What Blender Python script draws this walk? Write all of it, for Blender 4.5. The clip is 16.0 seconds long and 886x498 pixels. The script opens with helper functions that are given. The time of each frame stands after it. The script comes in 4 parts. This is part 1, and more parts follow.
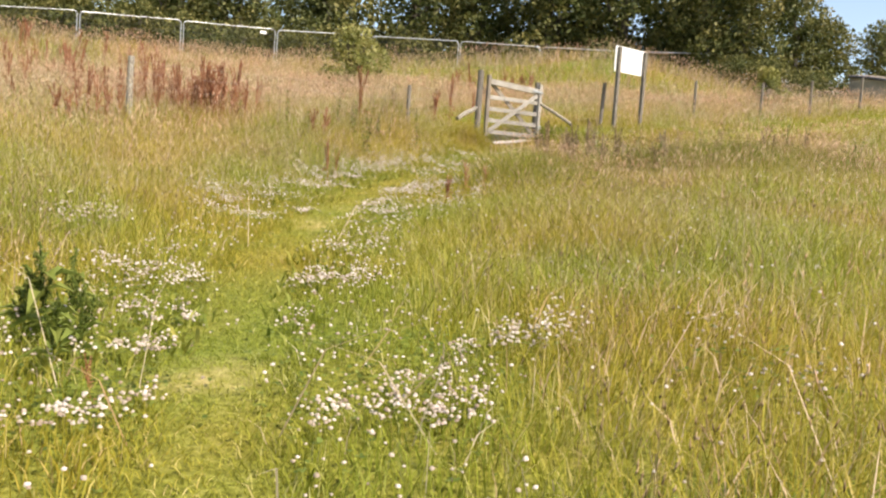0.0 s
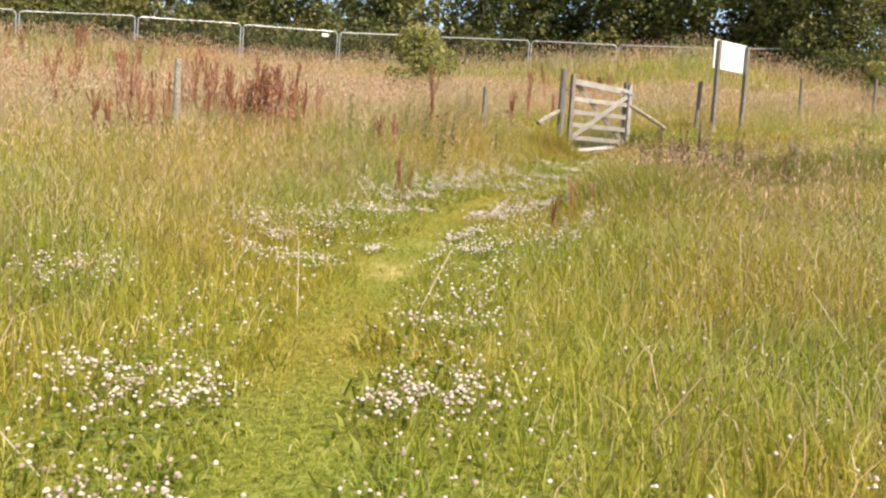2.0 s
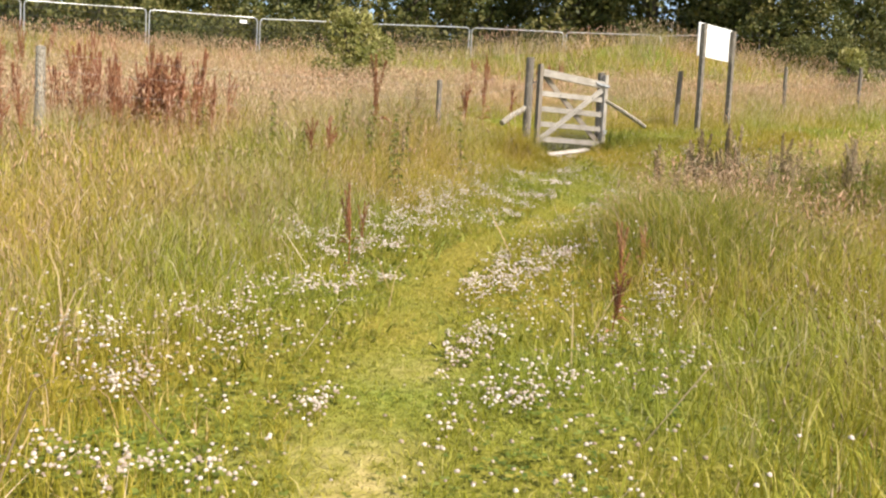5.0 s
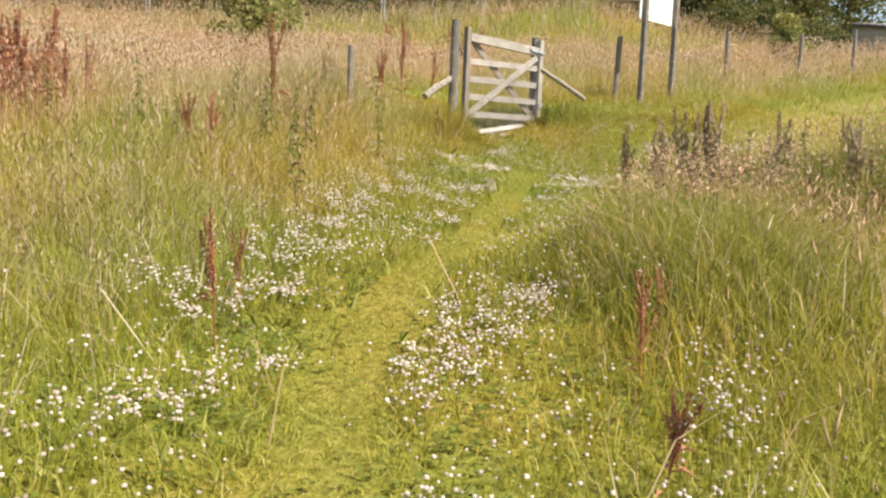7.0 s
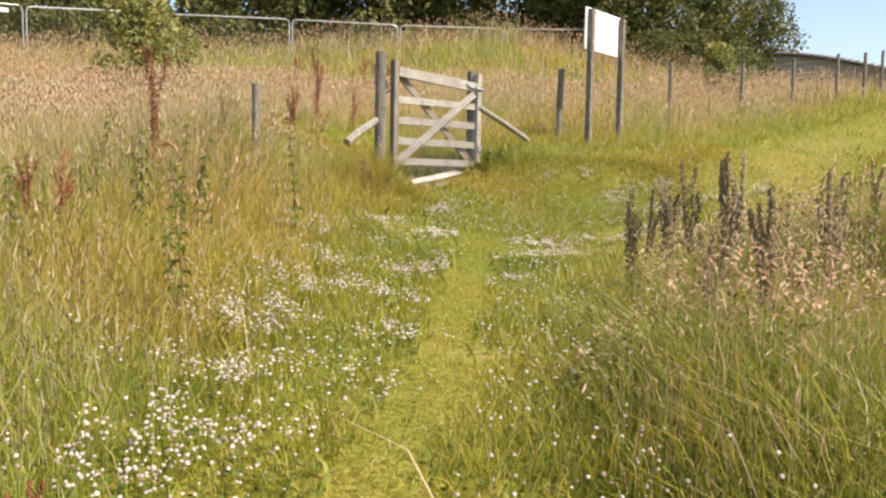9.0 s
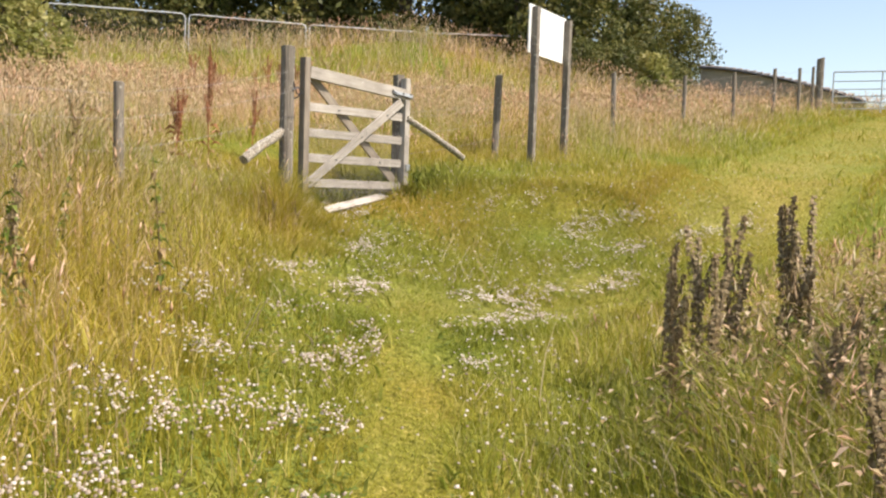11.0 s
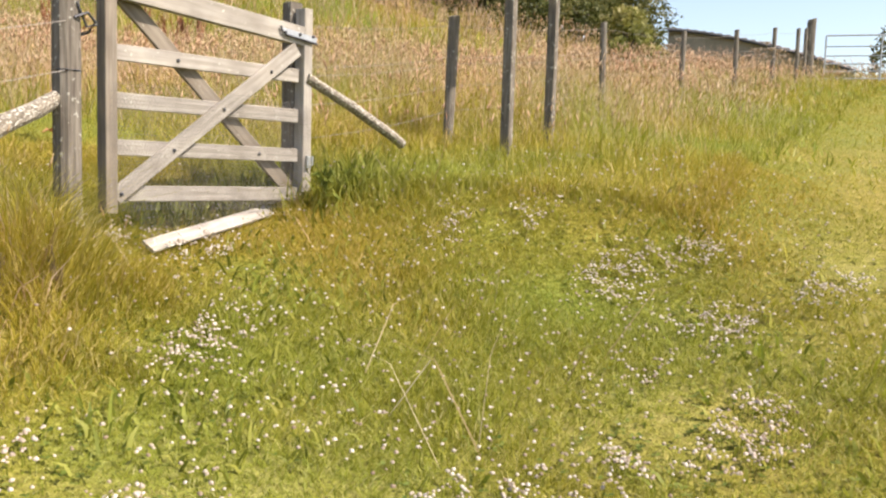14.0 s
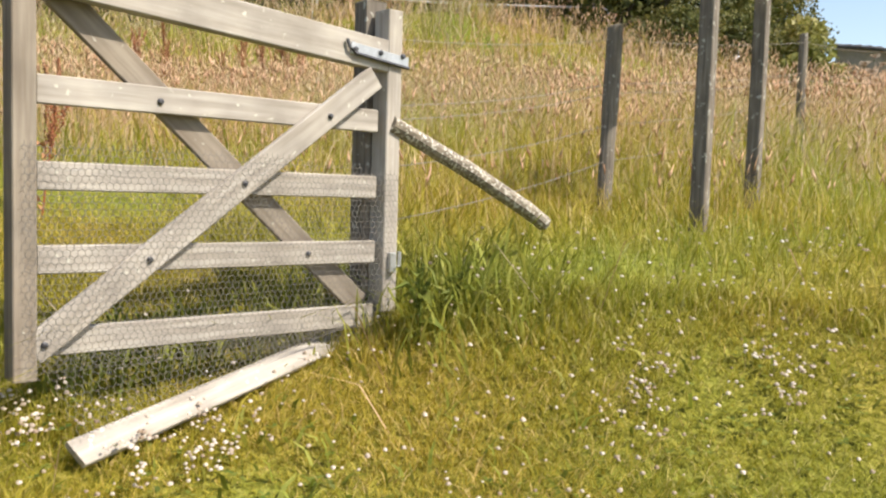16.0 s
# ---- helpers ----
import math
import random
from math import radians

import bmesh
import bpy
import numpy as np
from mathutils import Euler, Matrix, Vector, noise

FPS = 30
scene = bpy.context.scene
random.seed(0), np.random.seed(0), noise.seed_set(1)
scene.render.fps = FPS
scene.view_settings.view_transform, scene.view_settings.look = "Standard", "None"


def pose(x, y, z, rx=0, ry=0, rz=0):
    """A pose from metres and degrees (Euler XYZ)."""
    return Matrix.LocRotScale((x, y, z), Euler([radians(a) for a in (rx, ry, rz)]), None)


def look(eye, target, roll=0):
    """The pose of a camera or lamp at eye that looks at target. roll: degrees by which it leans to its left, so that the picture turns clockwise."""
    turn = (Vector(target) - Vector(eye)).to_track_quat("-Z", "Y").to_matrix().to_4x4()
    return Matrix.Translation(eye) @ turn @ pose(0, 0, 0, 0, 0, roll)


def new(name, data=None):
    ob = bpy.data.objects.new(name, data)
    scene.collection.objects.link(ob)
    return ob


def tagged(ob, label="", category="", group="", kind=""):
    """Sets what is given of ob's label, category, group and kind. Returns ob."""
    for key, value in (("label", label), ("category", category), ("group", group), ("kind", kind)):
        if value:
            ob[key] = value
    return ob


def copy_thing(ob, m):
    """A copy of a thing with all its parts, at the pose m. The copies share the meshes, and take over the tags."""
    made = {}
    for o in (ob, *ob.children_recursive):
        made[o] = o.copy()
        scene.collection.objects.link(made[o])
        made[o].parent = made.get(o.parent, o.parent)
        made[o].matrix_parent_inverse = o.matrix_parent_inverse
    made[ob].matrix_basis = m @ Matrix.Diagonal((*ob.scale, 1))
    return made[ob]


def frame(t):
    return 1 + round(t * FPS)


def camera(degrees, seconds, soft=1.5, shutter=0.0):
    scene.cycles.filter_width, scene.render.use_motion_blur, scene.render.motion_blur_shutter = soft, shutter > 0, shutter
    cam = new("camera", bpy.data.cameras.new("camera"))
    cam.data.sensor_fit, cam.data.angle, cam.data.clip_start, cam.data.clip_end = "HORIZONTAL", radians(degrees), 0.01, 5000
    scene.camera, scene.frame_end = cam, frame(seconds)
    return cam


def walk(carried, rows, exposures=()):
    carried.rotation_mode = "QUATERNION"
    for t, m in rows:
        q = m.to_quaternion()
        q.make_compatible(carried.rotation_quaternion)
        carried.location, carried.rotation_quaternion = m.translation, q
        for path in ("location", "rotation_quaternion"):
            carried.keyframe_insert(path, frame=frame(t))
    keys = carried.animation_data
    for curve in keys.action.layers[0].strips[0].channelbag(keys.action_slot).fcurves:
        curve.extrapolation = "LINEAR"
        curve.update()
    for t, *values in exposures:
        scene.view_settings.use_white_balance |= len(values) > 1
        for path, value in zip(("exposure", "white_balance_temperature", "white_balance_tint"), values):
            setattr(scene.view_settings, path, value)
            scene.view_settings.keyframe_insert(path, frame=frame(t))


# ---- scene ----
cam = camera(54.5, 16.0, soft=2.3)
PATH = [
    (0, (2.053, -20.479, -1.283), (1.662, -18.524, -1.434), 4.2),
    (0.5, (1.882, -19.964, -1.233), (1.472, -18.013, -1.386), 4.2),
    (1, (1.71, -19.497, -1.184), (1.262, -17.554, -1.337), 4.2),
    (1.5, (1.55, -19.087, -1.123), (1.047, -17.158, -1.286), 3.9),
    (2, (1.299, -18.659, -1.122), (0.769, -16.736, -1.275), 3.8),
    (2.5, (1.071, -18.253, -1.087), (0.522, -16.338, -1.266), 4.0),
    (3, (0.857, -17.812, -1.028), (0.296, -15.902, -1.215), 3.8),
    (3.5, (0.61, -17.361, -0.962), (0.095, -15.437, -1.148), 4.1),
    (4, (0.417, -16.821, -0.905), (-0.038, -14.882, -1.086), 3.9),
    (4.5, (0.326, -16.325, -0.837), (-0.1, -14.379, -1.015), 2.9),
    (5, (0.185, -15.835, -0.773), (-0.184, -13.877, -0.937), 2.9),
    (5.2, (0.12, -15.644, -0.752), (-0.22, -13.679, -0.907), 3.1),
    (7.3, (-0.29, -13.544, -0.496), (-0.435, -11.563, -0.731), 2.9),
    (7.5, (-0.359, -13.306, -0.452), (-0.488, -11.324, -0.681), 3.2),
    (8, (-0.47, -12.847, -0.394), (-0.553, -10.858, -0.591), 1.5),
    (8.5, (-0.547, -12.388, -0.323), (-0.567, -10.396, -0.495), 2.0),
    (9, (-0.595, -11.885, -0.27), (-0.568, -9.891, -0.425), 1.1),
    (9.5, (-0.667, -11.361, -0.2), (-0.583, -9.369, -0.349), 0.8),
    (10, (-0.689, -10.834, -0.144), (-0.563, -8.843, -0.288), -0.2),
    (10.2, (-0.729, -10.662, -0.115), (-0.571, -8.672, -0.25), 0.7),
    (12.3, (-0.608, -8.191, 0.031), (-0.275, -6.225, -0.133), 1.0),
    (12.5, (-0.563, -7.924, 0.054), (-0.216, -5.963, -0.123), 1.1),
    (13, (-0.415, -7.178, 0.02), (-0.022, -5.226, -0.167), 1.1),
    (13.5, (-0.345, -6.581, 0.137), (0.104, -4.643, -0.063), 1.8),
    (14, (-0.229, -5.861, 0.199), (0.173, -3.911, 0.008), 1.8),
    (14.5, (-0.116, -5.236, 0.28), (0.23, -3.279, 0.056), 1.1),
    (15, (-0.064, -4.624, 0.361), (0.241, -2.66, 0.146), 1.2),
    (15.5, (0.015, -4.044, 0.426), (0.235, -2.065, 0.25), 1.3),
    (16, (0.013, -3.473, 0.513), (0.145, -1.482, 0.369), 1.8),
]
walk(cam, [(t, look(eye, target, roll)) for t, eye, target, roll in PATH], exposures=[(0, 0.90, 7150, 13), (7.3, 0.90, 7100, 12), (10, 0.80, 7100, 13), (12.8, 0.94, 7150, 15), (14, 0.94, 7150, 15), (16, 0.84, 7000, 11)])

# ---- world and sun ----
SUN_EL, SUN_AZ = radians(52), math.atan2(0.85, -0.52)      # azimuth clockwise from +y
sun_dir = Vector((math.sin(SUN_AZ) * math.cos(SUN_EL), math.cos(SUN_AZ) * math.cos(SUN_EL), math.sin(SUN_EL)))
world = bpy.data.worlds.new("world")
scene.world = world
world.use_nodes = True
wn = world.node_tree
sky = wn.nodes.new("ShaderNodeTexSky")
sky.sky_type, sky.sun_disc = "NISHITA", False
sky.sun_elevation, sky.sun_rotation = SUN_EL, SUN_AZ
sky.air_density, sky.dust_density, sky.ozone_density = 1.0, 1.2, 1.0
wn.nodes["Background"].inputs[1].default_value = 0.13
wn.links.new(sky.outputs[0], wn.nodes["Background"].inputs[0])
sun = new("sun", bpy.data.lights.new("sun", "SUN"))
sun.data.energy, sun.data.angle, sun.data.color = 4.6, radians(0.5), (1.0, 0.95, 0.86)
sun.matrix_basis = look(sun_dir * 50, (0, 0, 0))

# ---- the lie of the land ----
LAND = [-0.0372, 0.0963, 0.0866, -0.0617, 0.0513, 0.1798, 0.0619, 0.5, 0.8]


def height(x, y):
    """Height of the soil: a hillside that climbs to a bank along the fence."""
    x, y = np.asarray(x, float), np.asarray(y, float)
    u, v = 0.7 * x + 0.714 * y, -0.714 * x + 0.7 * y
    uf, vf = np.clip(u, -24, 20), np.clip(v, -30, 20)
    a = LAND
    z = a[0] + a[1] * uf + a[2] * vf + a[3] * uf * vf / 20 + a[4] * vf * vf / 20 + a[6] * uf * uf / 20
    z = z + a[5] * np.tanh((uf + a[7] * vf + 0.3) / a[8])
    top = 3.05 + 0.0 * z
    z = top - np.logaddexp(0, (top - z) * 2.2) / 2.2
    far = np.hypot(u - uf, v - vf)
    z = z + 0.28 * np.exp(-((x + 4.6) ** 2 + (y + 4.2) ** 2) / 9.0)
    z = z - 0.12 * np.exp(-((x + 0.3) ** 2 + (y - 0.02) ** 2) / 0.5)
    z = z - 0.45 * np.exp(-((x - 14.6) ** 2 + (y - 11.6) ** 2) / 9.0)
    z = z + 0.35 * np.exp(-((x + 3.1) ** 2 + (y + 2.2) ** 2) / 2.5)
    z = z - 0.25 * np.exp(-((y + 4.3) / 3.5) ** 4 - ((x - 0.6) / 2.4) ** 2)
    s = along(x, y, CREST)
    z = z + (0.40 + 0.046 * np.clip(x + 14, 0, 16) + 0.062 * np.clip(x + 8, 0, 9)) * np.clip(1 - (x - 1.0) / 8.5, 0, 1) * np.exp(-(s / 1.9) ** 2)
    z = z + 0.24 * np.exp(-(s / 2.2) ** 2) * np.clip((x + 13) / 5, 0, 1) * np.clip(1 - (x - 1) / 6, 0, 1)
    return z - 0.02 * far + 0.0001 * np.minimum(far, 100) ** 2 + 0.03 * np.sin(x * 1.7 + y) * np.sin(y * 1.3 - x * 0.6)


WORN = [(1.6, -20.5), (1.1, -18.6), (0.55, -17.35), (0.15, -16.15), (-0.2, -15.1), (-0.5, -13.7), (-0.62, -12.6), (-0.72, -11.7), (-0.86, -10.6), (-0.82, -9.7), (-0.72, -9.0), (-0.58, -8.1), (-0.5, -7.2), (-0.43, -6.3), (-0.32, -5.3), (-0.22, -4.4), (-0.1, -3.3)]
TRACK = [(-0.2, -3.4), (1.2, -2.85), (2.4, -2.2), (3.8, -0.9), (5.3, 0.9), (7.2, 3.0), (9.2, 5.2), (11.4, 7.3), (15, 10.5)]


CREST = [(-27, -2.0), (-17.5, 6.6), (-14.2, 9.0), (-11.3, 11.0), (-8.0, 12.8), (-4.8, 14.1), (-1.5, 14.6), (2.0, 14.4), (5.4, 13.8), (9.0, 12.6)]


BARE = [(0.63, -17.5, 0.17), (-0.47, -13.4, 0.12), (-0.63, -12.25, 0.13), (-0.64, -13.1, 0.16), (-0.33, -7.3, 0.15)]


def along(x, y, line):
    """Distance to a line of points."""
    best = np.full(np.shape(x), 1e9)
    for (ax, ay), (bx, by) in zip(line, line[1:]):
        dx, dy = bx - ax, by - ay
        s = np.clip(((x - ax) * dx + (y - ay) * dy) / (dx * dx + dy * dy), 0, 1)
        best = np.minimum(best, np.hypot(x - ax - s * dx, y - ay - s * dy))
    return best


def wave(x, y, k, seed):
    """Smooth patchiness between -1 and 1."""
    r = np.random.default_rng(seed)
    out = 0
    for i in range(5):
        a, p, f = r.uniform(0, 6.28), r.uniform(0, 6.28), k * r.uniform(0.6, 1.7)
        out = out + np.sin((x * math.cos(a) + y * math.sin(a)) * f + p)
    return out / 3.2


# ---- materials ----
def material(name):
    m = bpy.data.materials.new(name)
    m.use_nodes = True
    return m, m.node_tree.nodes, m.node_tree.links, m.node_tree.nodes["Principled BSDF"]


def ramp(nodes, links, source, stops):
    r = nodes.new("ShaderNodeValToRGB")
    while len(r.color_ramp.elements) < len(stops):
        r.color_ramp.elements.new(0.5)
    for e, (p, c) in zip(r.color_ramp.elements, stops):
        e.position, e.color = p, (*c, 1)
    links.new(source, r.inputs[0])
    return r.outputs[0]


def noise_tex(nodes, links, scale, detail=4.0, coord="Object", stretch=None):
    tc = nodes.new("ShaderNodeTexCoord")
    src = tc.outputs[coord]
    if stretch:
        mp = nodes.new("ShaderNodeMapping")
        mp.inputs["Scale"].default_value = stretch
        links.new(src, mp.inputs[0])
        src = mp.outputs[0]
    n = nodes.new("ShaderNodeTexNoise")
    n.inputs["Scale"].default_value, n.inputs["Detail"].default_value = scale, detail
    links.new(src, n.inputs["Vector"])
    return n.outputs[0]


def mix(nodes, links, a, b, fac, mode="MIX"):
    m = nodes.new("ShaderNodeMix")
    m.data_type, m.blend_type = "RGBA", mode
    for sock, val in ((m.inputs[0], fac), (m.inputs[6], a), (m.inputs[7], b)):
        if isinstance(val, (int, float)):
            sock.default_value = val
        elif isinstance(val, tuple):
            sock.default_value = (*val, 1)
        else:
            links.new(val, sock)
    return m.outputs[2]


def leafy(name, stops, patch_a, patch_b, patch=0.5, through_light=0.42, rough=0.55):
    """Foliage: a colour for each blade, tinted in drifts, with light passing through."""
    m, nodes, links, bsdf = material(name)
    geo = nodes.new("ShaderNodeNewGeometry")
    col = ramp(nodes, links, geo.outputs["Random Per Island"], stops)
    drift = ramp(nodes, links, noise_tex(nodes, links, patch, 3), [(0.38, patch_a), (0.62, patch_b)])
    col = mix(nodes, links, col, drift, 1.0, "MULTIPLY")
    links.new(col, bsdf.inputs["Base Color"])
    bsdf.inputs["Roughness"].default_value = rough
    bsdf.inputs["Specular IOR Level"].default_value = 0.25
    tr = nodes.new("ShaderNodeBsdfTranslucent")
    links.new(col, tr.inputs[0])
    ms = nodes.new("ShaderNodeMixShader")
    ms.inputs[0].default_value = through_light
    links.new(bsdf.outputs[0], ms.inputs[1])
    links.new(tr.outputs[0], ms.inputs[2])
    links.new(ms.outputs[0], nodes["Material Output"].inputs[0])
    return m


def plain(name, color, rough=0.6, metal=0.0, vary=0.15, scale=8, bump=0.1, coord="Object"):
    m, nodes, links, bsdf = material(name)
    lo, hi = tuple(c * (1 - vary) for c in color), tuple(min(1, c * (1 + vary)) for c in color)
    a = ramp(nodes, links, noise_tex(nodes, links, scale, 5, coord), [(0.3, lo), (0.7, hi)])
    b = ramp(nodes, links, noise_tex(nodes, links, scale * 7, 3, coord), [(0.3, (0.85, 0.85, 0.85)), (0.7, (1, 1, 1))])
    links.new(mix(nodes, links, a, b, 1.0, "MULTIPLY"), bsdf.inputs["Base Color"])
    bsdf.inputs["Roughness"].default_value, bsdf.inputs["Metallic"].default_value = rough, metal
    if bump:
        bp = nodes.new("ShaderNodeBump")
        bp.inputs["Strength"].default_value, bp.inputs["Distance"].default_value = bump, 0.01
        links.new(noise_tex(nodes, links, scale * 5, 4, coord), bp.inputs["Height"])
        links.new(bp.outputs[0], bsdf.inputs["Normal"])
    return m


def timber(name, dark, pale, lichen=(0.42, 0.41, 0.36), lichen_at=0.68, grain=(3, 42, 42), lichen_scale=30.0):
    """Weathered wood: grain along local x, knots, grey drift and lichen."""
    m, nodes, links, bsdf = material(name)
    g = noise_tex(nodes, links, 1.0, 6, "Object", grain)
    col = ramp(nodes, links, g, [(0.3, dark), (0.5, tuple((p + d) / 2 for p, d in zip(pale, dark))), (0.68, pale)])
    blot = ramp(nodes, links, noise_tex(nodes, links, 5.0, 4), [(0.3, (0.75, 0.74, 0.72)), (0.65, (1.05, 1.04, 1.0))])
    col = mix(nodes, links, col, blot, 1.0, "MULTIPLY")
    lich = ramp(nodes, links, noise_tex(nodes, links, lichen_scale, 6), [(lichen_at, (0, 0, 0)), (lichen_at + 0.06, (1, 1, 1))])
    col = mix(nodes, links, col, lichen, lich)
    links.new(col, bsdf.inputs["Base Color"])
    bsdf.inputs["Roughness"].default_value = 0.8
    bsdf.inputs["Specular IOR Level"].default_value = 0.2
    bp = nodes.new("ShaderNodeBump")
    bp.inputs["Strength"].default_value, bp.inputs["Distance"].default_value = 0.5, 0.004
    links.new(g, bp.inputs["Height"])
    links.new(bp.outputs[0], bsdf.inputs["Normal"])
    return m


def soil():
    m, nodes, links, bsdf = material("turf")
    fine = ramp(nodes, links, noise_tex(nodes, links, 30, 6), [(0.3, (0.09, 0.088, 0.014)), (0.5, (0.175, 0.17, 0.03)), (0.7, (0.28, 0.255, 0.07))])
    big = ramp(nodes, links, noise_tex(nodes, links, 0.7, 4), [(0.35, (0.75, 0.95, 0.75)), (0.65, (1.15, 1.0, 0.9))])
    col = mix(nodes, links, fine, big, 1.0, "MULTIPLY")
    worn = nodes.new("ShaderNodeAttribute")
    worn.attribute_name = "worn"
    dry = ramp(nodes, links, noise_tex(nodes, links, 14, 6), [(0.35, (0.24, 0.20, 0.04)), (0.65, (0.52, 0.40, 0.18))])
    col = mix(nodes, links, col, dry, worn.outputs["Fac"])
    links.new(col, bsdf.inputs["Base Color"])
    bsdf.inputs["Roughness"].default_value = 0.95
    bsdf.inputs["Specular IOR Level"].default_value = 0.1
    bp = nodes.new("ShaderNodeBump")
    bp.inputs["Strength"].default_value, bp.inputs["Distance"].default_value = 0.8, 0.03
    links.new(noise_tex(nodes, links, 60, 5), bp.inputs["Height"])
    links.new(bp.outputs[0], bsdf.inputs["Normal"])
    return m


M = dict(
    turf=soil(),
    fresh=leafy("fresh_grass", [(0.0, (0.19, 0.20, 0.024)), (0.5, (0.30, 0.29, 0.038)), (0.85, (0.40, 0.37, 0.065)), (1.0, (0.56, 0.48, 0.24))], (0.8, 0.95, 0.8), (1.12, 1.0, 0.85)),
    meadow=leafy("meadow_grass", [(0.0, (0.25, 0.23, 0.028)), (0.4, (0.33, 0.30, 0.042)), (0.75, (0.41, 0.36, 0.075)), (1.0, (0.58, 0.48, 0.26))], (0.84, 0.96, 0.78), (1.12, 0.98, 0.86)),
    straw=leafy("straw_grass", [(0.0, (0.42, 0.30, 0.15)), (0.5, (0.54, 0.42, 0.27)), (1.0, (0.66, 0.56, 0.42))], (0.85, 0.9, 0.85), (1.1, 0.98, 0.98)),
    seed=leafy("seed_heads", [(0.0, (0.38, 0.24, 0.14)), (0.45, (0.60, 0.43, 0.28)), (1.0, (0.74, 0.61, 0.44))], (0.9, 0.95, 0.9), (1.1, 0.95, 0.95)),
    rust=leafy("rust_dock", [(0.0, (0.17, 0.055, 0.025)), (0.6, (0.31, 0.115, 0.05)), (1.0, (0.44, 0.25, 0.13))], (0.9, 0.9, 0.9), (1.1, 1.0, 1.0), 2.0, 0.2),
    dead=leafy("dead_dock", [(0.0, (0.12, 0.085, 0.04)), (0.6, (0.23, 0.165, 0.08)), (1.0, (0.40, 0.31, 0.17))], (0.9, 0.9, 0.9), (1.1, 1.0, 1.0), 2.0, 0.15),
    herb=leafy("herb_leaves", [(0.0, (0.07, 0.10, 0.018)), (0.6, (0.14, 0.18, 0.03)), (1.0, (0.24, 0.27, 0.07))], (0.85, 0.95, 0.85), (1.1, 1.0, 0.9), 1.5),
    weed=leafy("weed_leaves", [(0.0, (0.13, 0.16, 0.025)), (0.6, (0.25, 0.27, 0.045)), (1.0, (0.38, 0.38, 0.10))], (0.9, 0.95, 0.85), (1.1, 1.0, 0.9), 1.5),
    clover=leafy("clover_heads", [(0.0, (0.28, 0.21, 0.15)), (0.35, (0.44, 0.37, 0.30)), (1.0, (0.66, 0.60, 0.54))], (0.97, 0.93, 0.93), (1.0, 1.0, 1.0), 2.0, 0.25),
    tree=leafy("tree_leaves", [(0.0, (0.05, 0.06, 0.018)), (0.6, (0.115, 0.12, 0.032)), (1.0, (0.24, 0.22, 0.08))], (0.75, 0.85, 0.8), (1.25, 1.1, 1.0), 0.35, 0.3),
    willow=leafy("shrub_leaves", [(0.0, (0.16, 0.17, 0.04)), (0.6, (0.30, 0.30, 0.09)), (1.0, (0.46, 0.44, 0.2))], (0.85, 0.9, 0.85), (1.1, 1.0, 1.0), 1.5),
    bark=plain("bark", (0.11, 0.09, 0.065), 0.9, 0, 0.3, 6, 0.6),
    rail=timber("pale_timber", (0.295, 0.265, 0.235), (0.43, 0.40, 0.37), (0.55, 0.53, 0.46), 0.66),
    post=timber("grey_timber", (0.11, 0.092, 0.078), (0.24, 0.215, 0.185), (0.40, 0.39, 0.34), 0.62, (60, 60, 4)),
    # darker, browner copy of the gate timber: shade put into the colour
    shade=timber("shaded_timber", (0.19, 0.155, 0.125), (0.29, 0.255, 0.215), (0.42, 0.41, 0.36), 0.70),
    log=timber("lichened_timber", (0.12, 0.10, 0.08), (0.30, 0.26, 0.21), (0.52, 0.50, 0.44), 0.54, lichen_scale=75.0),
    steel=plain("galvanised_steel", (0.55, 0.56, 0.57), 0.45, 0.8, 0.12, 20, 0.0),
    iron=plain("dark_iron", (0.10, 0.10, 0.11), 0.5, 0.7, 0.3, 30, 0.2),
    wire=plain("rusty_wire", (0.34, 0.30, 0.27), 0.6, 0.5, 0.2, 30, 0.0),
    netting=plain("dull_netting", (0.17, 0.155, 0.14), 0.6, 0.4, 0.2, 30, 0.0),
    board=plain("white_board", (0.82, 0.82, 0.82), 0.4, 0.0, 0.03, 3, 0.0),
    roof=plain("weathered_roof", (0.22, 0.18, 0.15), 0.85, 0.0, 0.2, 2, 0.3),
    wall=plain("shed_wall", (0.27, 0.25, 0.20), 0.9, 0.0, 0.2, 1.5, 0.3),
    sheet=plain("pale_sheeting", (0.62, 0.66, 0.74), 0.35, 0.0, 0.15, 3, 0.2),
)


# ---- mesh helpers ----
def part(name, bm, mat, parent=None, label=""):
    """One mesh object, under a thing or a part."""
    me = bpy.data.meshes.new(name)
    bm.to_mesh(me)
    bm.free()
    me.materials.append(mat)
    ob = new(name, me)
    ob.parent = parent
    return tagged(ob, label)


def thing(name, label, category, at=(0, 0, 0), group="", rz=0.0):
    ob = new(name)
    ob.empty_display_size = 0.1
    ob.location, ob.rotation_euler = at, (0, 0, rz)
    return tagged(ob, label, category, group)


def fast_mesh(name, verts, tris, mat, smooth=False):
    me = bpy.data.meshes.new(name)
    me.vertices.add(len(verts))
    me.vertices.foreach_set("co", np.ascontiguousarray(verts, dtype=np.float32).ravel())
    n = len(tris)
    me.loops.add(n * 3)
    me.loops.foreach_set("vertex_index", np.ascontiguousarray(tris, dtype=np.int32).ravel())
    me.polygons.add(n)
    me.polygons.foreach_set("loop_start", np.arange(0, n * 3, 3, dtype=np.int32))
    if smooth:
        me.polygons.foreach_set("use_smooth", np.ones(n, dtype=bool))
    me.update(calc_edges=True)
    me.materials.append(mat)
    return me


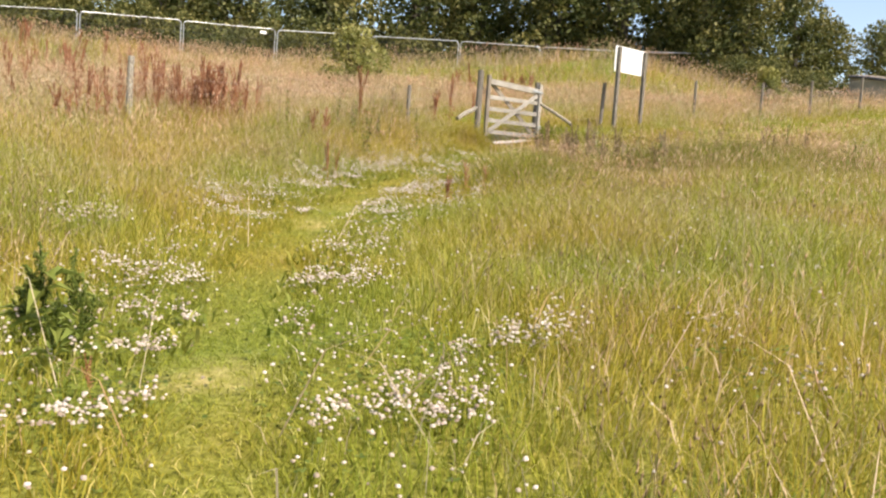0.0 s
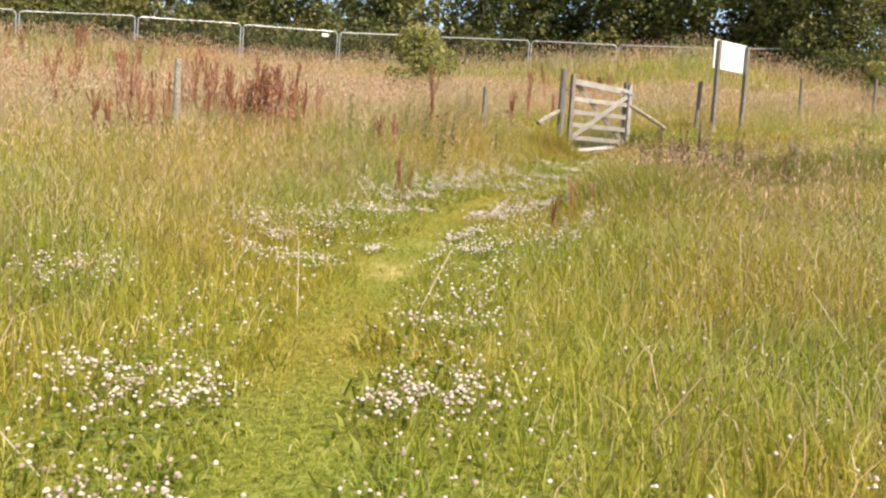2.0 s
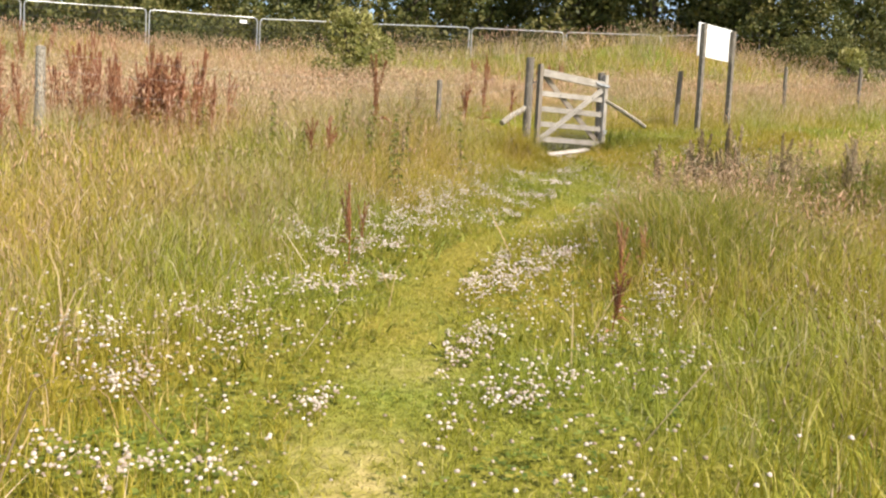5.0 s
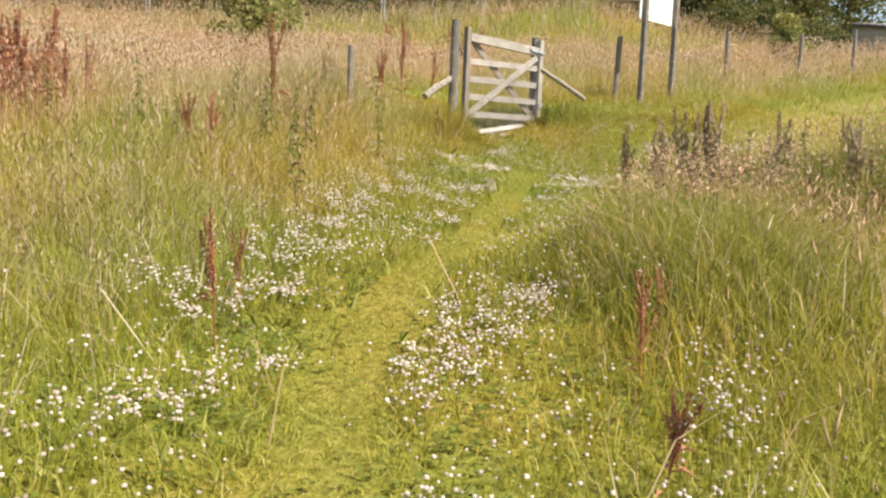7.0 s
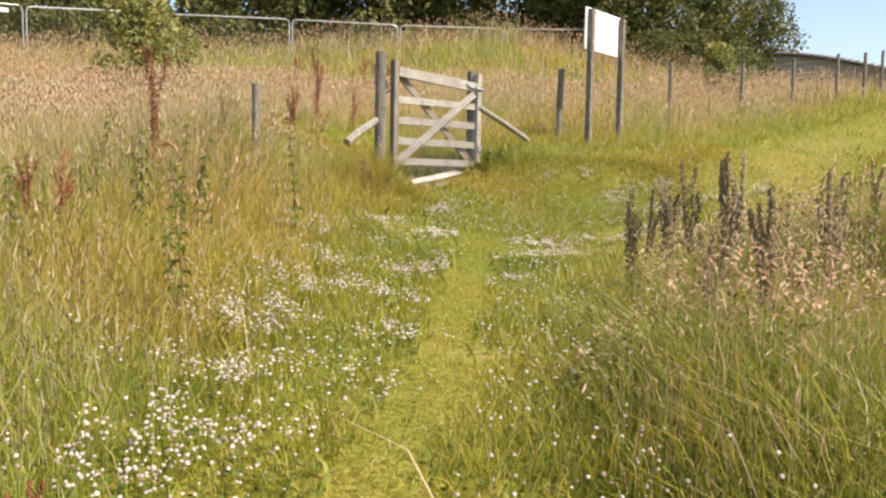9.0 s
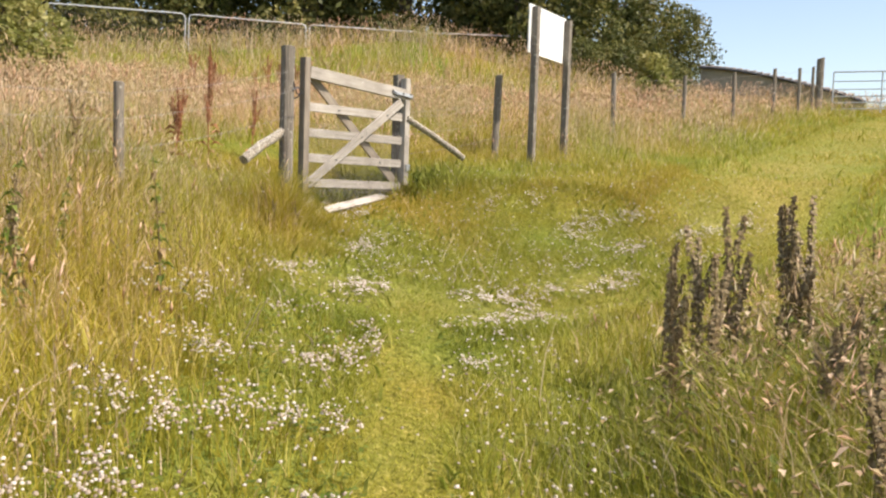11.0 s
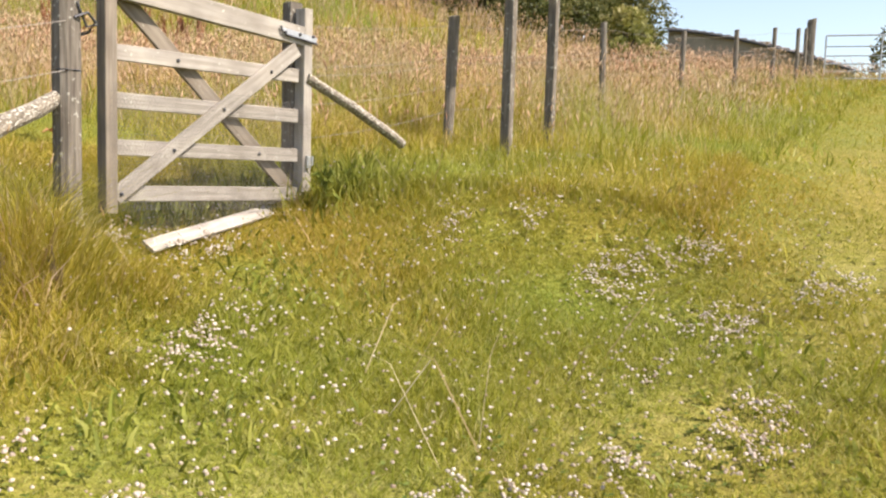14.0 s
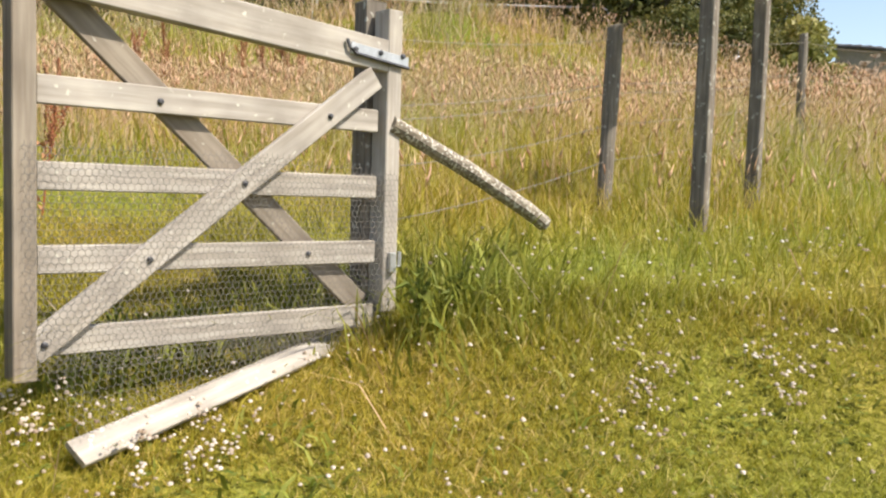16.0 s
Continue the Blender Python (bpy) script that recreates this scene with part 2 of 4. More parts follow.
def bar(bm, a, b, w, h, side=(0, 0, 1), bevel=0.004):
    """A sawn length from a to b: w across, h along side."""
    a, b, side = Vector(a), Vector(b), Vector(side)
    d = (b - a).normalized()
    across = d.cross(side).normalized()
    up = across.cross(d).normalized()
    made = []
    k = bevel
    ring = [(-w / 2 + k, -h / 2), (w / 2 - k, -h / 2), (w / 2, -h / 2 + k), (w / 2, h / 2 - k), (w / 2 - k, h / 2), (-w / 2 + k, h / 2), (-w / 2, h / 2 - k), (-w / 2, -h / 2 + k)]
    for p, s in ((a, 0.97), (a + d * k, 1), (b - d * k, 1), (b, 0.97)):
        made.append([bm.verts.new(p + across * x * s + up * y * s) for x, y in ring])
    for r0, r1 in zip(made, made[1:]):
        for i in range(8):
            bm.faces.new((r0[i], r0[(i + 1) % 8], r1[(i + 1) % 8], r1[i]))
    bm.faces.new(made[0][::-1])
    bm.faces.new(made[-1])
    return bm


def rod(bm, pts, r, n=8, wob=0.0, seed=0):
    """A round bar through points; r is one radius or one a point."""
    rnd = random.Random(seed)
    pts = [Vector(p) for p in pts]
    rs = r if isinstance(r, (list, tuple)) else [r] * len(pts)
    rings = []
    for i, p in enumerate(pts):
        d = (pts[min(i + 1, len(pts) - 1)] - pts[max(i - 1, 0)]).normalized()
        a = d.orthogonal().normalized()
        if rings and abs(a.dot(last)) < 0.5:
            a = (last - d * last.dot(d)).normalized()
        last = a
        b = d.cross(a)
        rings.append([bm.verts.new(p + (a * math.cos(t) + b * math.sin(t)) * rs[i] * (1 + rnd.uniform(-wob, wob))) for t in (6.2832 * k / n for k in range(n))])
    for r0, r1 in zip(rings, rings[1:]):
        for i in range(n):
            bm.faces.new((r0[i], r0[(i + 1) % n], r1[(i + 1) % n], r1[i]))
    bm.faces.new(rings[0][::-1])
    bm.faces.new(rings[-1])
    return bm


def gz(x, y):
    return float(height(x, y))


# ---- ground ----
def build_ground():
    near = np.arange(-26, 30.01, 0.28)
    out = np.array([35, 42, 52, 66, 90, 130, 200, 320, 600, 1200, 2500.0])
    xs = np.concatenate([-out[::-1], near, out + 1])
    ys = np.concatenate([-out[::-1] - 2, near, out + 1])
    X, Y = np.meshgrid(xs, ys)
    Z = height(X, Y)
    w, h = len(xs), len(ys)
    v = np.stack([X.ravel(), Y.ravel(), Z.ravel()], 1)
    i = np.arange((h - 1) * w).reshape(h - 1, w)[:, :-1].ravel()
    tris = np.concatenate([np.stack([i, i + 1, i + w + 1], 1), np.stack([i, i + w + 1, i + w], 1)])
    me = fast_mesh("ground", v, tris, M["turf"], True)
    worn = np.clip(1.15 - along(v[:, 0], v[:, 1], WORN) / 0.16, 0, 1) * 0.05
    for bx, by, br in BARE:
        worn = np.maximum(worn, np.exp(-((v[:, 0] - bx) ** 2 + (v[:, 1] - by) ** 2) / (br * br)))
    worn = np.maximum(worn, np.clip(1.3 - along(v[:, 0], v[:, 1], TRACK) / 0.75, 0, 1) * 0.3)
    at = me.attributes.new("worn", "FLOAT", "POINT")
    at.data.foreach_set("value", worn.astype(np.float32))
    tagged(new("ground", me), "sloping meadow turf with a narrow worn footpath and a mown track", "ground", kind="structure")


build_ground()

# ---- vegetation ----
rng = np.random.default_rng(7)


def blade_mesh(name, x, y, h, w, lean, mat, label, bend=0.5, lift=0.0, twist=None, tip=0.12):
    """Blades of grass: three tapering triangles each, bent over; ONE mesh."""
    n = len(x)
    z = height(x, y) - 0.01 + lift
    a = rng.uniform(0, 2 * np.pi, n)
    if twist is None:
        twist = rng.uniform(0, 2 * np.pi, n)
    dx, dy = np.cos(a) * lean * h, np.sin(a) * lean * h
    wx, wy = np.cos(twist) * w / 2, np.sin(twist) * w / 2
    b = np.stack([x, y, z], 1)
    m = b + np.stack([dx * 0.35, dy * 0.35, h * 0.6], 1)
    t = b + np.stack([dx, dy, h * (1 - 0.35 * lean * bend)], 1)
    s = np.stack([wx, wy, np.zeros(n)], 1)
    v = np.empty((n, 5, 3))
    v[:, 0], v[:, 1], v[:, 2], v[:, 3], v[:, 4] = b - s, b + s, m + s * 0.8, m - s * 0.8, t
    k = np.arange(n)[:, None] * 5
    tri = np.concatenate([k + [[0, 1, 2]], k + [[0, 2, 3]], k + [[3, 2, 4]]])
    return tagged(new(name, fast_mesh(name, v.reshape(-1, 3), tri, mat)), label, "grass", kind="stuff")


def head_mesh(name, x, y, z, length, w, mat, label, droop=0.3):
    """Seed heads: a slim three-sided spindle each on a thread of a stem."""
    n = len(x)
    a = rng.uniform(0, 2 * np.pi, n)
    d = np.stack([np.cos(a) * droop * length, np.sin(a) * droop * length, length * np.sqrt(np.maximum(0.1, 1 - droop ** 2))], 1)
    b = np.stack([x, y, z], 1)
    v = np.empty((n, 8, 3))
    v[:, 0], v[:, 4] = b, b + d
    for i in range(3):
        t = a + i * 2.094
        v[:, 1 + i] = b + d * 0.4 + np.stack([np.cos(t) * w, np.sin(t) * w, 0 * t], 1)
    g = height(x, y)
    v[:, 5] = np.stack([x - d[:, 0] * 0.5 - 0.0012, y - d[:, 1] * 0.5, g], 1)
    v[:, 6] = v[:, 5] + [0.0028, 0.001, 0]
    v[:, 7] = b + d * 0.2
    k = np.arange(n)[:, None] * 8
    tri = np.concatenate([k + [[0, 1, 2]], k + [[0, 2, 3]], k + [[0, 3, 1]], k + [[4, 2, 1]], k + [[4, 3, 2]], k + [[4, 1, 3]], k + [[5, 6, 7]]])
    return tagged(new(name, fast_mesh(name, v.reshape(-1, 3), tri, mat)), label, "grass", kind="stuff")


CLOVER_LOW = [(0.44, -18.1), (1.1, -17.75), (0.43, -17.74), (1.53, -17.67), (0.24, -17.37), (1.21, -17.32), (-0.06, -17.25), (2.64, -16.93), (0.86, -16.88), (0.1, -16.88), (1.38, -16.85), (1.66, -16.67), (-0.4, -16.41), (-0.27, -16.06), (-0.72, -15.83), (0.49, -15.81), (0.22, -15.55), (-1.62, -15.04), (0.28, -14.66), (-1.31, -13.5), (-1.06, -13.41), (-0.05, -13.1), (-1.53, -12.93), (-1.23, -12.81), (-0.93, -12.76), (0.28, -12.74), (-1.8, -12.68), (-0.01, -12.62), (-1.4, -12.3), (-1.34, -12.11), (-0.39, -12.06), (0.39, -11.96)]
CLOVER_MID = [(-0.5, -11.69), (-1.3, -11.22), (-1.66, -11.22), (-0.37, -11.2), (0.34, -11.04), (-0.07, -10.85), (-0.3, -10.68), (-1.13, -10.66), (0.07, -10.49), (-0.53, -10.43), (-1.27, -10.3), (-1.61, -10.19), (-0.27, -10.15), (-0.4, -9.93), (-0.02, -9.91), (-1.94, -9.78), (-1.33, -9.73), (-1.0, -9.62), (-0.14, -9.57), (-1.1, -9.41), (-1.48, -9.29), (-1.32, -8.85), (-1.61, -8.55), (-0.87, -8.28), (-1.53, -8.26), (-1.49, -7.9), (-1.01, -7.78), (-0.85, -7.45), (-1.55, -7.44), (-1.1, -7.19), (-0.73, -6.97), (-1.41, -6.96)]
CLOVER_TURF = [(-1.39, -6.48), (-0.81, -6.3), (-1.08, -6.02), (-1.29, -5.55), (-0.86, -5.37), (-1.15, -5.16), (0.03, -5.04), (-1.4, -4.99), (-0.64, -4.94), (0.21, -4.66), (-1.08, -4.64), (-0.02, -4.57), (-0.78, -4.13), (0.33, -4.06), (0.75, -3.93), (-0.75, -3.81), (0.4, -3.76), (-0.53, -3.65), (0.45, -3.5), (-0.95, -3.45), (1.34, -3.15), (1.09, -2.94), (1.45, -2.78), (2.3, -2.23), (-0.65, -2.09), (2.14, -2.08), (1.99, -1.8), (2.49, -1.71), (3.13, -1.56), (1.56, -1.33), (2.1, -1.32), (-0.43, -1.04), (-1.02, -1.02), (1.72, -0.82), (1.18, -0.65)]
CLUMP = [(0.85, -9.3), (0.75, -8.3), (1.25, -7.0), (2.1, -5.95), (3.55, -5.5), (5.3, -4.9)]


def clover_amount(x, y):
    out = np.zeros(np.shape(x))
    for cx, cy in CLOVER_LOW + CLOVER_MID + CLOVER_TURF:
        r = 0.27 if cy < -3.6 else 0.33
        out = np.maximum(out, np.exp(-((x - cx) ** 2 + (y - cy) ** 2) / (r * r) * 1.2))
    return out


THROUGH = [(0.3, -1.6), (-0.55, -0.40), (-1.2, 0.6), (-2.0, 2.0)]


def lie(x, y):
    """Height of the grass, and the shares of dry and of clover, at places."""
    dw, dt = along(x, y, WORN) - 0.14 - 0.09 * wave(x, y, 2.6, 14), along(x, y, TRACK) - 0.85 - 0.15 * wave(x, y, 1.5, 15)
    # the open turf before the gate
    da = np.hypot((x - 0.85) / 1.75, (y + 1.7) / 1.6) * 1.6 - 1.6 + 0.12 * wave(x, y, 2.0, 16)
    dg = along(x, y, THROUGH) - 0.42
    d = np.minimum(np.minimum(np.minimum(dw, dt), da), dg)
    v = -0.714 * x + 0.7 * y
    cl = clover_amount(x, y)
    tall = 0.37 - 0.13 * np.clip((-v - 4.0) / 3, 0, 1) + 0.11 * wave(x, y, 0.9, 3) + 0.07 * wave(x, y, 3.2, 33) + 0.22 * np.clip((v + 1.4) / 3, 0, 1)
    clump = np.exp(-(along(x, y, CLUMP) / 0.85) ** 2)
    left = np.exp(-((x + 2.55) ** 2 + (y + 3.2) ** 2) / 2.2)
    tall = tall + 0.38 * clump + 0.32 * left
    tall = tall * (1 - 0.5 * np.exp(-((x - 10.5) ** 2 + (y - 10.5) ** 2) / 22))
    edge = np.clip(d / (2.3 - 1.75 * clump), 0, 1) ** 0.95
    near_gate = np.exp(-(np.hypot(x - 1.0, y - 0.9) / 2.4) ** 2)
    h = 0.045 + 0.055 * np.clip(1 - np.minimum(da, dg) / 0.3, 0, 1) * (0.7 + 0.5 * wave(x, y, 4.0, 41)) + (tall * (1 - 0.5 * near_gate)) * edge + 0.05 * np.clip(d / 0.15, 0, 1)
    h = h + 0.55 * np.exp(-((x + 1.38) ** 2 + (y + 1.65) ** 2) / 0.2)
    h = h * (1 - 0.55 * cl * np.clip(1.6 - d, 0, 1))
    dry = np.clip(0.14 + 0.62 * np.clip((v + 1.6) / 2.6, 0, 1) + 0.15 * wave(x, y, 0.8, 9) - 0.6 * near_gate, 0, 1) * edge
    dry = dry * (1 - 0.9 * np.exp(-(((x - 1.4) / 2.0) ** 2 + ((y - 3.0) / 3.2) ** 2)))
    dry = dry * (1 - 0.7 * np.exp(-((x + 2.6) ** 2 + (y - 1.2) ** 2) / 5.0))
    dry = np.where(clump > 0.3, 0.14 * edge, dry)
    return h, dry, cl, d


def scatter(n, box, keep):
    x, y = rng.uniform(box[0], box[1], n), rng.uniform(box[2], box[3], n)
    k = rng.uniform(0, 1, n) < keep(x, y)
    return x[k], y[k]


def walked(x, y):
    return along(x, y, [(2.4, -20), (0.3, -15.5), (-0.7, -12), (-0.8, -8), (-0.3, -4), (0, -1.5)])


def build_grass():
    sets = []
    # close: fine blades
    x, y = scatter(300000, (-4.5, 6.5, -20.2, 2.5), lambda x, y: np.clip(1.15 - walked(x, y) / 4.2, 0.0, 1) * np.where(y < -19.4, 0.3, 1))
    sets.append((x, y, 1.0))
    x, y = scatter(250000, (-12, 14, -20, 9), lambda x, y: np.clip(walked(x, y) / 3.0, 0, 1) * np.clip(1.25 - walked(x, y) / 14, 0.25, 1) * (along(x, y, [(-4, -12), (2, 2), (7, 6)]) < 8))
    sets.append((x, y, 1.5))
    # turf: short dense blades on the trodden and mown ground
    x, y = scatter(330000, (-3, 5.5, -20, 1.5), lambda x, y: (lie(x, y)[3] < 0.25) * np.clip(1.2 - walked(x, y) / 4.5, 0.0, 1))
    sets.append((x, y, 1.05))
    x, y = scatter(130000, (-2, 3.6, -4.8, 1.2), lambda x, y: (lie(x, y)[3] < 0.35) * 1.0)
    sets.append((x, y, 1.0))
    x, y = scatter(60000, (2, 16, -3, 12), lambda x, y: (along(x, y, TRACK) < 1.2) * 1.0)
    sets.append((x, y, 2.4))
    x, y = scatter(150000, (-24, 26, -8, 26), lambda x, y: np.where(walked(x, y) > 8, 1.0, 0.1) * np.where(-0.714 * x + 0.7 * y < 19, 1, 0.1))
    sets.append((x, y, 3.6))
    X, Y, K = (np.concatenate([s[0] for s in sets]), np.concatenate([s[1] for s in sets]), np.concatenate([np.full(len(s[0]), s[2]) for s in sets]))
    h, dry, cl, d = lie(X, Y)
    r = rng.uniform(0, 1, len(X))
    # blades stand less dense on the worn path
    bare = sum(np.exp(-((X - bx) ** 2 + (Y - by) ** 2) / (br * br)) for bx, by, br in BARE)
    stay = rng.uniform(0, 1, len(X)) < 1 - 0.85 * np.clip(bare, 0, 1)
    X, Y, K, h, dry, cl, d, r = (a[stay] for a in (X, Y, K, h, dry, cl, d, r))
    green = np.clip(0.55 - 0.4 * wave(X, Y, 0.9, 21) + 0.6 * cl - np.clip(d, 0, 1.2) * 0.3 + 0.45 * np.exp(-(along(X, Y, CLUMP) / 0.85) ** 2) + 0.35 * (along(X, Y, WORN) < 0.5) - 0.5 * np.exp(-(np.hypot(X - 0.8, Y + 2.4) / 2.8) ** 2), 0.2, 0.95)
    kind = np.where(r < dry * 0.75, 2, np.where(rng.uniform(0, 1, len(X)) < green, 0, 1))
    hh = h * rng.uniform(0.55, 1.15, len(X)) * np.where(kind == 2, 1.1, 1.0)
    w = 0.0044 * K * rng.uniform(0.6, 1.5, len(X)) * np.where(h < 0.1, 0.75, 1.0)
    lean = rng.uniform(0.2, 1.15, len(X)) + np.where(h < 0.1, 0.5, 0)
    for i, (nm, mt, lb) in enumerate((("fresh_grass", "fresh", "fresh green grass blades along the path and through the meadow"),
                                      ("meadow_grass", "meadow", "yellow-green summer meadow grass"),
                                      ("dry_grass", "straw", "bleached straw-coloured tall grass on the slope"))):
        k = kind == i
        blade_mesh(nm, X[k], Y[k], hh[k], w[k], lean[k], M[mt], lb)
    # seed heads over the tall grass
    for box, n, k in (((-5, 7, -18, 3), 28000, 0.9), ((-14, 15, -12, 10), 44000, 1.7), ((-24, 26, -6, 26), 60000, 3.2)):
        x, y = scatter(n, box, lambda x, y: (lie(x, y)[0] > 0.22) * np.clip(0.25 + 1.1 * lie(x, y)[1], 0, 1) * np.where(k == 1.0, 1.0, np.clip(walked(x, y) / 5, 0, 1)))
        h = lie(x, y)[0] * rng.uniform(0.85, 1.25, len(x)) * (0.95 if k > 3 else 1.05)
        head_mesh("seed_heads", x, y, height(x, y) + h, rng.uniform(0.05, 0.11, len(x)) * (0.8 if k < 1 else 1.35 if k > 3 else 1.1), 0.0036 * min(k, 2.6), M["seed"], "pinkish tan grass seed heads on thin stems", 0.35)


build_grass()


def build_extra_heads():
    """Drooping pale tops on the clump, and small brown spikes in the lower meadow."""
    x, y = scatter(60000, (-0.6, 7, -9.5, -3), lambda x, y: np.exp(-(along(x, y, CLUMP) / 0.8) ** 2) * (lie(x, y)[0] > 0.3) * 0.15)
    z = height(x, y) + lie(x, y)[0] * rng.uniform(0.75, 1.25, len(x))
    head_mesh("drooping_heads", x, y, z, rng.uniform(0.03, 0.065, len(x)), 0.0045, M["seed"], "pale drooping seed heads over the grass clump", 0.8)
    x, y = scatter(150000, (-0.6, 7, -10.5, -3.4), lambda x, y: np.exp(-(along(x, y, CLUMP) / 0.85) ** 2) * (lie(x, y)[0] > 0.15) * 0.8)
    n = len(x)
    blade_mesh("clump_grass", x, y, lie(x, y)[0] * rng.uniform(0.5, 1.0, n), 0.0062 * rng.uniform(0.6, 1.5, n), rng.uniform(0.15, 0.9, n), M["weed"], "deep green coarse grass filling the clump beside the path")
    # rank growth round the foot of the gate
    x, y = np.concatenate([rng.normal(0.30, 0.24, 520), rng.uniform(-1.1, 0.0, 600)]), np.concatenate([rng.normal(0.12, 0.22, 520), rng.uniform(0.0, 0.5, 600)])
    y[520:] += 0.72 * x[520:] + 0.1
    n = len(x)
    blade_mesh("rank_weeds", x, y, rng.uniform(0.08, 0.32, n), rng.uniform(0.007, 0.016, n), rng.uniform(0.2, 1.1, n), M["weed"], "rank dark green weeds round the gate foot")
    for name, mt, n, lo, hi, size, lb in (("curled_leaves", "seed", 60000, 0.55, 1.15, 1.0, "pale dry curled leaves hanging in the clump"),
                                          ("brown_leaves", "dead", 60000, 0.35, 1.1, 1.0, "dark brown withered leaves in the clump"),
                                          ("nettle_leaves", "herb", 80000, 0.1, 0.75, 1.35, "green toothed leaves low in the clump")):
        x, y = scatter(n, (-0.4, 7, -8.8, -3.6), lambda x, y: np.exp(-(along(x, y, CLUMP) / 0.75) ** 2) * (lie(x, y)[0] > 0.22) * np.clip(0.3 + 0.6 * wave(x, y, 5, n % 97), 0.03, 0.9) * 0.5)
        n = len(x)
        z = height(x, y) + lie(x, y)[0] * rng.uniform(lo, hi, n)
        a, l = rng.uniform(0, 6.28, n), rng.uniform(0.02, 0.045, n) * size
        o = np.stack([x, y, z], 1)
        f = np.stack([np.cos(a) * l, np.sin(a) * l, -l * rng.uniform(-0.4, 1.0, n)], 1)
        q = np.stack([-np.sin(a), np.cos(a), 0 * a], 1) * (l * 0.28)[:, None]
        up = np.array([0, 0, 1.0]) * (l * 0.18)[:, None]
        v = np.stack([o, o + f * 0.45 + q + up, o + f, o + f * 0.45 - q + up], 1).reshape(-1, 3)
        k = np.arange(n)[:, None] * 4
        tagged(new(name, fast_mesh(name, v, np.concatenate([k + [[0, 1, 2]], k + [[0, 2, 3]]]), M[mt])), lb, "leaves", kind="stuff")
    x, y = scatter(26000, (-5, 9, -19.5, -3), lambda x, y: (lie(x, y)[0] > 0.2) * np.clip(0.45 + 0.6 * wave(x, y, 1.1, 51), 0.05, 1))
    z = height(x, y) + lie(x, y)[0] * rng.uniform(0.9, 1.15, len(x))
    head_mesh("brown_heads", x, y, z, rng.uniform(0.025, 0.05, len(x)), 0.004, M["dead"], "small dark brown seed spikes dotted over the meadow", 0.35)
    x, y = scatter(9000, (1.5, 15, -4, 11), lambda x, y: (along(x, y, TRACK) < 1.5) * np.clip(0.2 + 0.9 * wave(x, y, 2.2, 71), 0, 1))
    n = len(x)
    blade_mesh("track_tussocks", x, y, rng.uniform(0.07, 0.17, n), rng.uniform(0.012, 0.022, n), rng.uniform(0.3, 1.2, n), M["fresh"], "tufts of longer grass on the mown track")
    # broad low weeds among the turf
    x, y = scatter(60000, (-3, 5, -19.5, 1.2), lambda x, y: (lie(x, y)[3] < 0.7) * np.clip(0.16 + 0.5 * wave(x, y, 3, 8), 0, 1) * (along(x, y, WORN) > 0.12) * np.clip(1.15 - walked(x, y) / 2.6, 0, 1))
    n = len(x)
    blade_mesh("broad_weeds", x, y, rng.uniform(0.05, 0.13, n), rng.uniform(0.010, 0.022, n), rng.uniform(0.5, 1.4, n), M["weed"], "broad low plantain and weed leaves in the turf")
    # long bleached stalks bent over
    x, y = scatter(1600, (-4, 8, -19.5, 1), lambda x, y: (lie(x, y)[0] > 0.08) * 0.5)
    n = len(x)
    blade_mesh("bleached_stalks", x, y, rng.uniform(0.25, 0.6, n), rng.uniform(0.004, 0.007, n), rng.uniform(0.7, 1.5, n), M["straw"], "bleached dead grass stalks bent over")


build_extra_heads()


